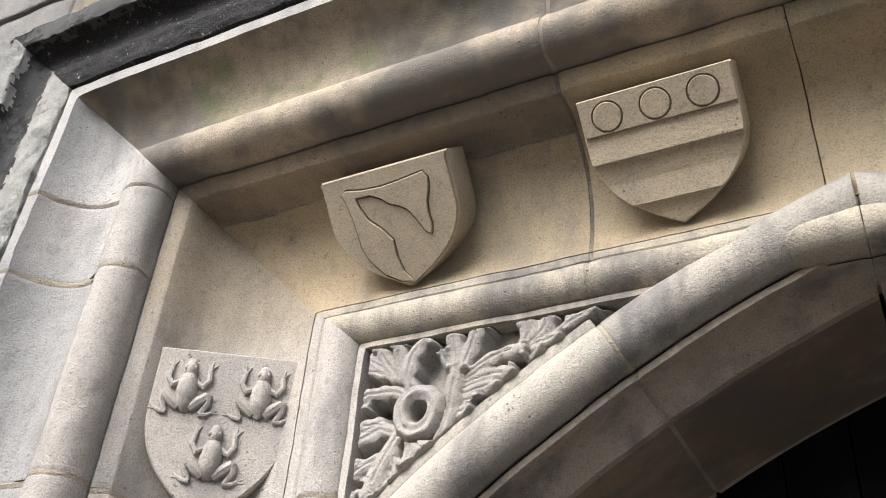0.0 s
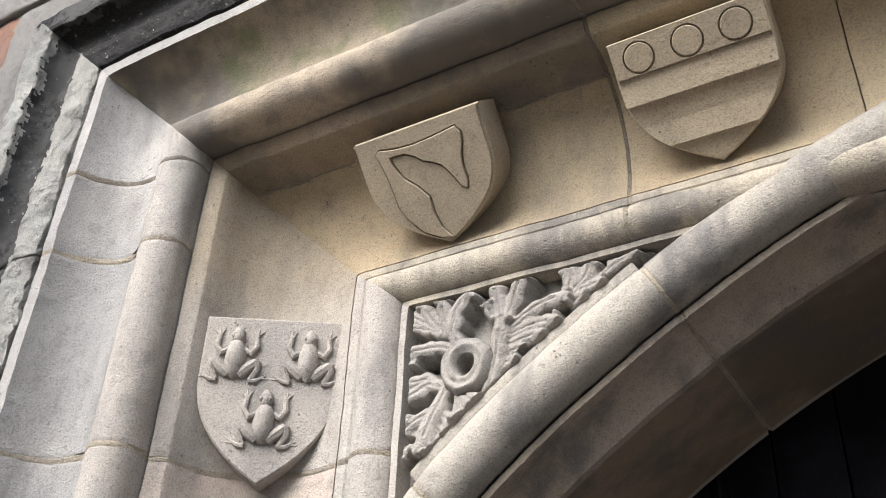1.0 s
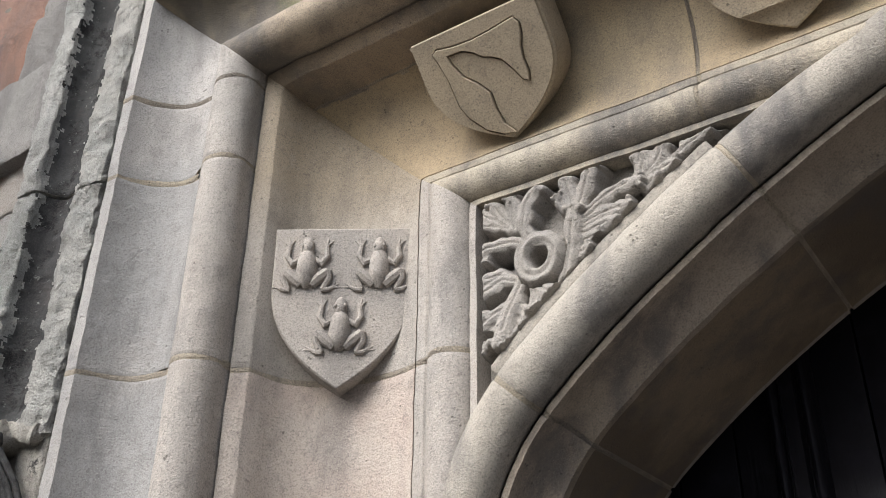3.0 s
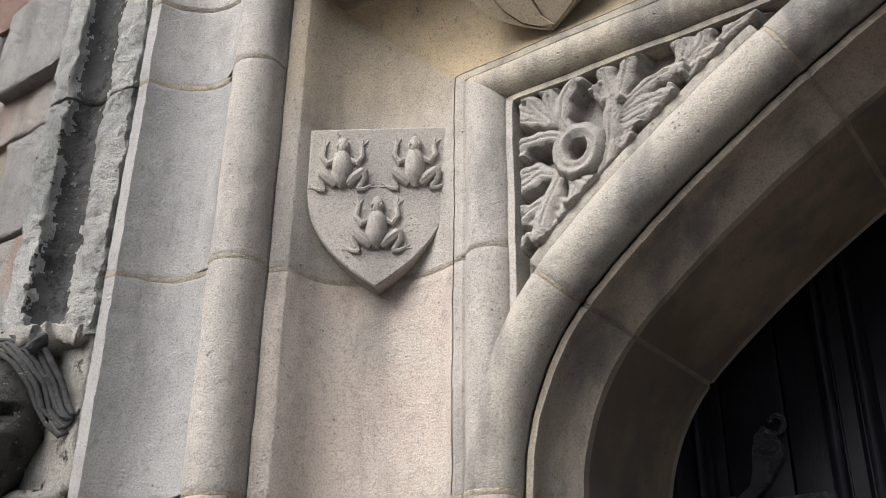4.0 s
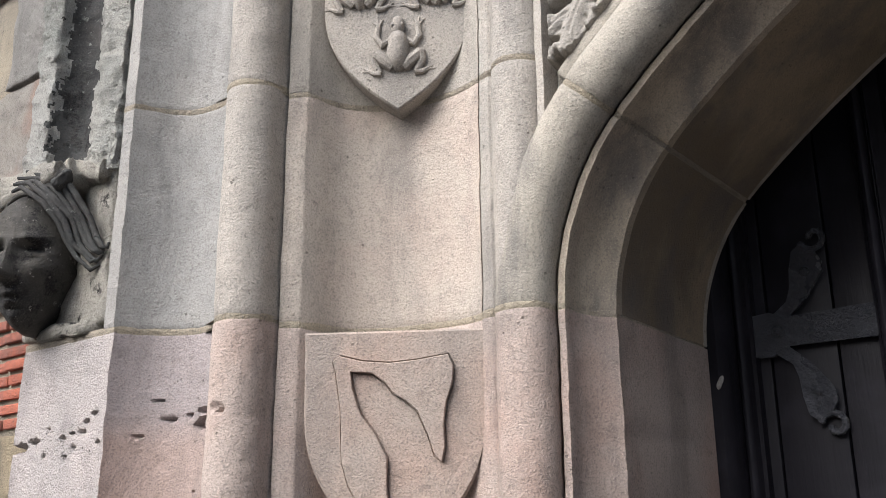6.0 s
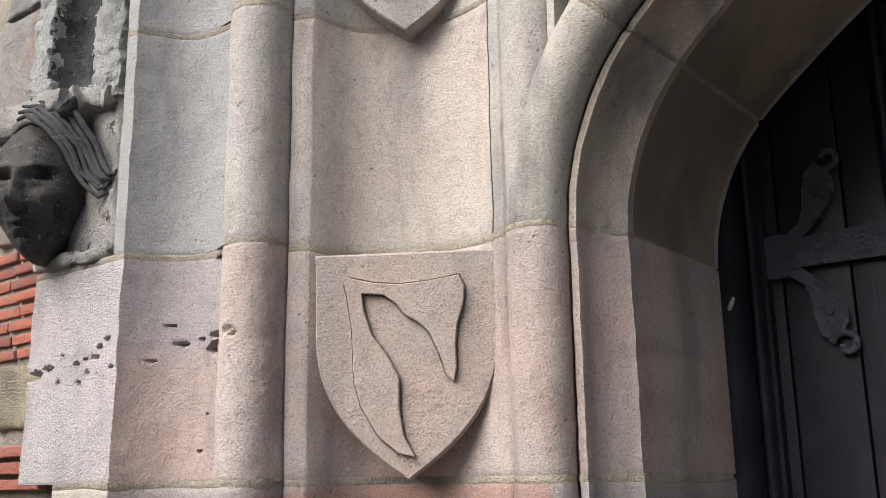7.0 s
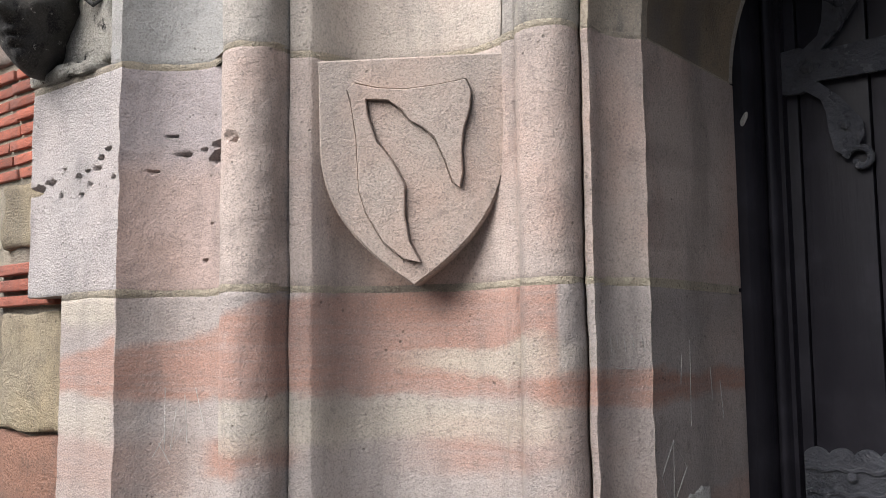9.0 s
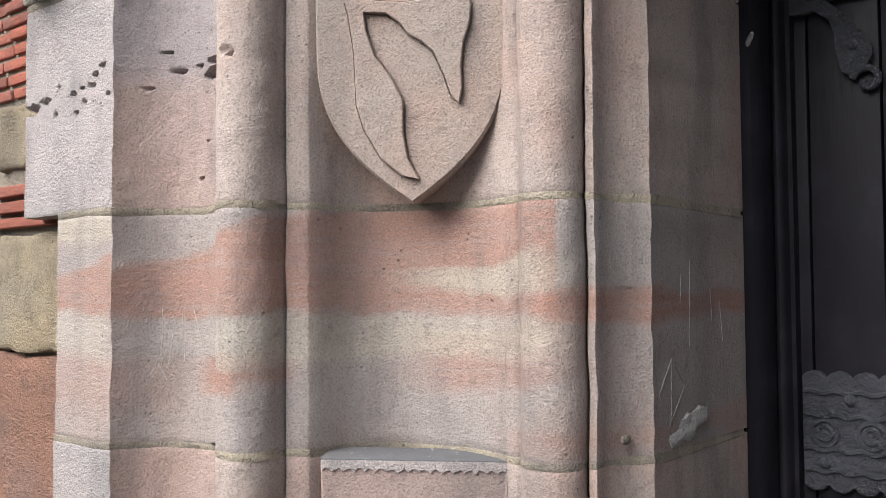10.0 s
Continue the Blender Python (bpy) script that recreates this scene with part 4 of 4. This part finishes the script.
    rough((-0.135, -0.022, 2.105), (-0.045, 0.06, 2.140), 0.010)
    rough((-0.215, -0.010, 1.846), (-0.060, 0.06, 1.872), 0.008)
    before = len(bm.faces)
    # locks that leave the temple and curl over the block
    for k in range(6):
        o = 0.0090 * k
        path = [(-0.205, -0.088 + o * 0.6, 2.094 + o), (-0.165 + o * 0.2, -0.088 + o * 0.7, 2.088 + o * 0.9), (-0.130 + o * 0.5, -0.072 + o * 0.7, 2.064 + o * 0.6), (-0.110 + o * 0.9, -0.050 + o * 0.7, 2.030 + o * 0.1),
                  (-0.104 + o, -0.034 + o * 0.6, 1.996), (-0.090 + o, -0.022 + o * 0.4, 1.968 + 0.003 * k), (-0.068 + o * 0.6, -0.012 + o * 0.3, 1.950 + 0.007 * k), (-0.054 + o * 0.3, -0.006 + o * 0.2, 1.958 + 0.007 * k)]
        tube(bm, [Vector(q) + wobble((q[0] * 1.5 + k, q[1], q[2]), 0.0075, 28.0) for q in path],
             [0.003, 0.0042, 0.0046 + 0.0008 * (k % 3), 0.0052, 0.0048 + 0.001 * (k % 2), 0.0044, 0.0036, 0.0022], 8)
    # broken leaf of the wreath over the brow
    for x, z, tilt, wide in ((-0.150, 2.094, 18, 0.030), (-0.112, 2.098, 62, 0.020), (-0.180, 2.088, -6, 0.024)):
        dome(bm, (x, -0.050, z), (wide, 0.018, 0.009), pose(0, 0, 0, 20, -tilt, 0), 18, 12, 0.007, 60.0)
    bm.faces.ensure_lookup_table()
    for f in bm.faces[before:]:
        f.material_index = 2
    for v in bm.verts:
        v.co += wobble(v.co, 0.0012, 70.0)
    return tagged(part("head_stop", bm, [LEDGESTONE, HEADSTONE, HOODHOLLOW], None, smooth=1.2), "weathered sooty carved stone head ending the hood mould", "head stop")


head_stop()


# ---- rubble wall beside the doorway ----
wall = empty("wall_west", "patched wall of rubble, red tiles and mortar", "wall", kind="structure")
bm = bmesh.new()
block(bm, (-3.5, 0.052, 0.0), (-0.10, 0.80, 4.6), 0.0)
part("mortar_bed", bm, MORTAR, wall, "rough lime mortar between rubble stones")


def rubble(x0, x1, z0, z1, mat, y=0.045, rough=0.007):
    bm = bmesh.new()
    x0, x1, z0, z1 = x0 - 0.004, x1 + 0.004, z0 - 0.004, z1 + 0.004
    block(bm, (x0, y, z0), (x1, 0.13, z1), 0.009, 7, rough, 17.0)
    part("rubble_stone", bm, mat, wall, smooth=1.0)


rubble(-0.42, -0.140, 1.285, 1.475, YELRUB, 0.030)
rubble(-0.44, -0.240, 1.600, 1.705, YELRUB, 0.040)
rubble(-0.66, -0.140, 0.98, 1.270, REDRUB, 0.034, 0.010)
rubble(-0.70, -0.430, 1.285, 1.475, YELRUB, 0.036)
rubble(-0.62, -0.20, 0.62, 0.965, GREYRUB)
rubble(-0.50, -0.235, 1.945, 2.160, MIXRUB, 0.040)
rubble(-0.66, -0.225, 2.175, 2.420, MIXRUB, 0.040)
rubble(-0.55, -0.225, 2.435, 2.680, GREYRUB, 0.035)
rubble(-0.80, -0.380, 2.695, 2.860, MIXRUB, 0.036)
rubble(-0.37, -0.235, 2.695, 2.800, YELRUB, 0.040)
rubble(-0.62, -0.235, 2.815, 3.060, GREYRUB, 0.004)
rng = random.Random(7)
for z0, z1 in ((0.0, 0.30), (0.31, 0.61), (0.62, 0.965), (0.98, 1.27), (1.285, 1.475), (1.49, 1.70), (1.72, 1.93), (1.945, 2.16), (2.175, 2.42), (2.435, 2.68), (2.695, 2.86), (2.875, 3.06), (3.075, 3.30), (3.315, 3.55), (3.565, 3.85), (3.865, 4.2)):
    x = -0.72 if z0 > 0.6 and z0 < 3.0 else (-0.18 if z0 < 3 else -0.235)
    if z0 in (2.695, 2.175):
        x = -0.83
    while x > -1.9:
        w = rng.uniform(0.22, 0.5)
        rubble(x - w, x - 0.014, z0, z1, rng.choice((GREYRUB, GREYRUB, REDRUB, YELRUB)), rng.uniform(0.03, 0.05))
        x -= w
for z0, z1 in ((3.315, 3.58), (3.595, 3.9), (3.915, 4.25)):
    x = -0.2
    while x < 3.0:
        w = rng.uniform(0.3, 0.6)
        rubble(x, x + w - 0.014, z0, z1, rng.choice((GREYRUB, YELRUB)), rng.uniform(0.03, 0.05))
        x += w
# courses of red tiles let into the wall
for i in range(8):
    z = 1.722 + i * 0.0265
    x = -0.272 - 0.012 * (i % 3)
    while x > -0.70:
        w = rng.uniform(0.12, 0.17)
        bm = bmesh.new()
        block(bm, (x - w + 0.006, 0.040 + rng.uniform(0, 0.008), z), (x, 0.12, z + 0.018), 0.003, 1, 0.0015, 40.0)
        part("tile", bm, TILE, wall, smooth=1.0)
        x -= w
for k in range(3):
    bm = bmesh.new()
    block(bm, (-0.46, 0.035, 1.492 + k * 0.028), (-0.245, 0.12, 1.511 + k * 0.028), 0.003, 1, 0.0015, 40.0)
    part("tile", bm, TILE, wall, smooth=1.0)

# ---- door ----
door = empty("door_1", "black painted oak plank door with iron straps", "door", kind="structure")
DOOR_Y = 0.80


def plank(x0, x1, y0, mat=BLACKWOOD, name="plank", z1=2.60):
    bm = bmesh.new()
    block(bm, (x0, y0, 0.03), (x1, y0 + 0.05, z1), 0.004)
    return part(name, bm, mat, door)


x = 0.60
for w in (0.128, 0.112, 0.118, 0.12, 0.12, 0.12, 0.12, 0.12, 0.12, 0.12, 0.12, 0.12, 0.12):
    plank(x, x + w - 0.003, DOOR_Y + 0.004)
    x += w
bm = bmesh.new()
block(bm, (0.50, DOOR_Y + 0.045, 0.0), (2.40, DOOR_Y + 0.10, 2.70), 0.0)
part("backing", bm, BLACKWOOD, door)


def upright(x0, profile, name, z1=2.6):
    """A moulded upright on the door: profile points (dx, y) from left to right."""
    bm = bmesh.new()
    rows = [[bm.verts.new((x0 + dx, y, z)) for dx, y in profile] for z in (0.02, z1)]
    for a, b in zip(rows[0], rows[0][1:]):
        i = rows[0].index(a)
        bm.faces.new((rows[0][i], rows[0][i + 1], rows[1][i + 1], rows[1][i]))
    bmesh.ops.recalc_face_normals(bm, faces=bm.faces)
    return part(name, bm, BLACKWOOD, door, smooth=0.6)


upright(0.600, [(0.0, 0.81), (0.0, 0.716), (0.066, 0.716), (0.074, 0.724), (0.078, 0.745), (0.079, 0.770)] + [(0.088 + 0.009 * math.cos(a), 0.778 - 0.014 * math.sin(a)) for a in (math.pi - math.pi * k / 8 for k in range(9))] + [(0.099, 0.785), (0.106, 0.785), (0.107, 0.806)], "frame_post")
upright(0.905, [(0.0, 0.806), (0.0, 0.790), (0.006, 0.784)] + [(0.017 + 0.010 * math.cos(a), 0.786 - 0.016 * math.sin(a)) for a in (math.pi - math.pi * k / 8 for k in range(9))] + [(0.030, 0.786), (0.034, 0.774), (0.058, 0.774), (0.062, 0.786)] + [(0.075 + 0.010 * math.cos(a), 0.786 - 0.016 * math.sin(a)) for a in (math.pi - math.pi * k / 8 for k in range(9))] + [(0.088, 0.790), (0.090, 0.806)], "muntin")


bm = bmesh.new()
dome(bm, (0.668, 0.714, 1.775), (0.005, 0.003, 0.013), pose(0, 0, 0, 0, 24, 0), 12, 8, 0.0015, 90.0)
part("pale_flake", bm, PALE, door, "pale flake stuck to the frame")


def rivet(bm, x, y, z, r):
    dome(bm, (x, y, z), (r, r * 0.8, r), seg=10, rings=7)


def hinge_at(z, reach=0.215):
    thing = empty("strap_hinge", "black hammered iron strap hinge with scrolled leaves", "hinge", group="iron hinges on the door", at=(0.725, DOOR_Y, z))
    bm = bmesh.new()
    out = [(0.702, z + 0.035), (0.702, z - 0.035), (0.735, z - 0.036), (0.760, z - 0.020), (0.705 + reach, z - 0.022), (0.705 + reach, z + 0.030), (0.760, z + 0.026), (0.735, z + 0.037)]
    slab(bm, list(reversed(out)), DOOR_Y - 0.012, DOOR_Y + 0.006, 0.002)
    under(part("strap", bm, IRON), thing)
    for s in (1, -1):
        bm = bmesh.new()
        leaf = [(0.738, 0.030), (0.768, 0.052), (0.776, 0.075), (0.779, 0.108), (0.786, 0.138), (0.800, 0.148), (0.818, 0.140), (0.829, 0.118), (0.828, 0.098), (0.813, 0.078), (0.796, 0.055), (0.775, 0.036), (0.762, 0.024)]
        o = [(x, z + s * dz) for x, dz in leaf]
        slab(bm, o if s > 0 else list(reversed(o)), DOOR_Y - 0.011, DOOR_Y + 0.006, 0.002)
        c = (0.822, z + s * 0.158)
        tube(bm, [(c[0] - s * 0 + r * math.cos(a) * 1.0, DOOR_Y - 0.006, c[1] - s * r * math.sin(a)) for r, a in ((0.024 - 0.0018 * k, 2.9 - 0.62 * k) for k in range(11))], [0.006] * 11, 8)
        under(part("scroll_leaf", bm, IRON), thing)
        bm = bmesh.new()
        rivet(bm, 0.803, DOOR_Y - 0.012, z + s * 0.100, 0.0085)
        under(part("rivet", bm, IRON), thing)
    bm = bmesh.new()
    rivet(bm, 0.748, DOOR_Y - 0.012, z + 0.003, 0.0105)
    under(part("rivet", bm, IRON), thing)
    return thing


hinge_at(1.858)
plate = empty("lock_plate", "black iron plate with scalloped edges and relief scrolls", "door plate", at=(0.80, DOOR_Y, 1.16))
bm = bmesh.new()
z0, z1, x0, x1 = 1.075, 1.232, 0.710, 0.98
edge = [(x0, z0), (x1, z0)]
scall = []
n = 7
step = (x1 - x0) / n
for k in range(n):
    for a in range(1, 8):
        t = math.pi * a / 8
        scall.append((x0 + step * (k + 0.5) - step / 2 * math.cos(t), 0.016 * math.sin(t)))
up = [(x, z1 + dz) for x, dz in scall]
down = [(x, z0 - dz) for x, dz in scall]
slab(bm, down + list(reversed(up)), DOOR_Y - 0.008, DOOR_Y + 0.006, 0.0015)
under(part("plate", bm, IRON), plate)
for zz in (1.215, 1.178, 1.125, 1.092):
    bm = bmesh.new()
    tube(bm, [(x0 + 0.004 + i * 0.008, DOOR_Y - 0.008, zz + 0.0025 * math.sin(i * 1.3)) for i in range(33)], [0.0045] * 33, 6)
    under(part("moulded_line", bm, IRON), plate)
for cx in (0.745, 0.815, 0.885, 0.95):
    bm = bmesh.new()
    for r in (0.020, 0.011):
        tube(bm, [(cx + r * math.cos(a), DOOR_Y - 0.008, 1.151 + r * math.sin(a)) for a in (2 * math.pi * k / 18 for k in range(19))], [0.0042] * 19, 6)
    under(part("rosette", bm, IRON), plate)
for cx, cz in ((0.785, 1.205), (0.745, 1.105), (0.87, 1.205), (0.84, 1.105)):
    bm = bmesh.new()
    rivet(bm, cx, DOOR_Y - 0.010, cz, 0.009)
    under(part("rivet", bm, IRON), plate)

# ---- scratches and scars on the stones ----
def scratch(runs, parent, label):
    bm = bmesh.new()
    for run in runs:
        tube(bm, run, [0.0006] * len(run), 5)
    return part("scratch_marks", bm, PALE, parent, label, smooth=0)


def on_hollow(z, t, dy=0.0):
    """A point on the hollow beside the inner arris, t from 0 at its fillet to 1 at the arris."""
    q = hollow((0.630, 0.302), (0.662, 0.383), 0.013, 20)
    i = min(19, int(t * 20))
    f = t * 20 - i
    return (q[i][0] * (1 - f) + q[i + 1][0] * f + 0.0002, q[i][1] * (1 - f) + q[i + 1][1] * f, z)


bars = [[on_hollow(1.428, 0.30 + 0.14 * k), on_hollow(1.406 + 0.004 * (k % 2), 0.33 + 0.14 * k)] for k in range(5)]
bars += [[on_hollow(1.385, 0.40), on_hollow(1.383, 0.75)]]
scratch(bars, portal, "pale scratched strokes on the stone")
rv = lambda y, z: (0.662 - 0.0092 * (y - 0.383) / 0.289 + 0.0003, y, z)
scratch([[rv(0.40, 1.24), rv(0.44, 1.285), rv(0.48, 1.245), rv(0.43, 1.195), rv(0.40, 1.24)], [rv(0.44, 1.285), rv(0.435, 1.20)], [rv(0.50, 1.30), rv(0.505, 1.42)], [rv(0.58, 1.33), rv(0.575, 1.38)], [rv(0.62, 1.30), rv(0.61, 1.36)], [rv(0.47, 1.36), rv(0.475, 1.40)]], portal, "pale scratched lozenge on the reveal")
cv = [p for p in hollow((0.0, 0.0), (0.1455, 0.0915), 0.022, 40)]
on_cv = lambda t, z: (cv[int(t * 40)][0], cv[int(t * 40)][1] - 0.0002, z)
scratch([[on_cv(0.42, 1.36), on_cv(0.40, 1.27)], [on_cv(0.50, 1.33), on_cv(0.47, 1.27), on_cv(0.55, 1.30)], [on_cv(0.68, 1.36), on_cv(0.75, 1.31)], [on_cv(0.35, 1.28), on_cv(0.45, 1.25)], [on_cv(0.58, 1.35), on_cv(0.60, 1.28)], [on_cv(0.30, 1.26), on_cv(0.42, 1.29)]], portal, "pale scratches on the stone")
bm = bmesh.new()
dome(bm, (0.6560, 0.485, 1.186), (0.0055, 0.078, 0.018), pose(0, 0, 0, 15), 28, 16, 0.006, 55.0)
part("chip_scar", bm, PALE, portal, "pale broken scar along the joint")
bm = bmesh.new()
dome(bm, (0.642, 0.345, 1.186), (0.0035, 0.012, 0.007), None, 14, 10, 0.001, 60.0)
part("mortar_dab", bm, MORTAR, portal, "yellowish dab of mortar")

# ---- mirrored half of the doorway, which closes the place ----
for ob in [o for o in portal.children if o.name.split(".")[0] in ("stone", "mortar", "spandrel_back")] + list(hood.children):
    me = ob.data.copy()
    me.transform(Matrix.Translation((2 * MID, 0, 0)) @ Matrix.Diagonal((-1, 1, 1, 1)))
    me.flip_normals()
    twin = new(ob.name.split(".")[0], me)
    twin.parent = ob.parent
    if "label" in ob:
        twin["label"] = ob["label"]
bm = bmesh.new()
block(bm, (2 * MID + 0.10, 0.0, 0.0), (2 * MID + 3.5, 0.80, 4.6), 0.0)
tagged(part("wall_east", bm, GREYRUB), "plain stone wall", "wall", kind="structure")
bm = bmesh.new()
block(bm, (-0.10, 0.075, 3.29), (2 * MID + 0.10, 0.80, 4.6), 0.0)
tagged(part("wall_above", bm, GREYRUB), "plain stone wall over the doorway", "wall", kind="structure")
bm = bmesh.new()
block(bm, (-0.10, 0.30, 2.56), (2 * MID + 0.10, 0.95, 3.30), 0.0)
tagged(part("wall_core", bm, GREYRUB), "plain stone core over the arch", "wall", kind="structure")
bm = bmesh.new()
block(bm, (-0.10, 0.70, 0.0), (0.61, 0.95, 3.30), 0.0)
tagged(part("wall_core_west", bm, GREYRUB), "plain stone core behind the jamb", "wall", kind="structure")
bm = bmesh.new()
block(bm, (2 * MID - 0.66, 0.70, 0.0), (2 * MID + 0.10, 0.95, 3.30), 0.0)
tagged(part("wall_core_east", bm, GREYRUB), "plain stone core behind the jamb", "wall", kind="structure")
# added out of view to keep low sky light off the undersides
bm = bmesh.new()
block(bm, (-14.0, -9.4, 0.0), (16.0, -9.0, 3.6), 0.0)
tagged(part("boundary_wall", bm, GREYRUB), "plain unseen wall added to block low sky light", "wall", kind="structure")
bm = bmesh.new()
bmesh.ops.create_grid(bm, x_segments=4, y_segments=4, size=400.0)
tagged(part("ground", bm, PAVING, smooth=0), "grey stone paving before the door", "ground", kind="structure")
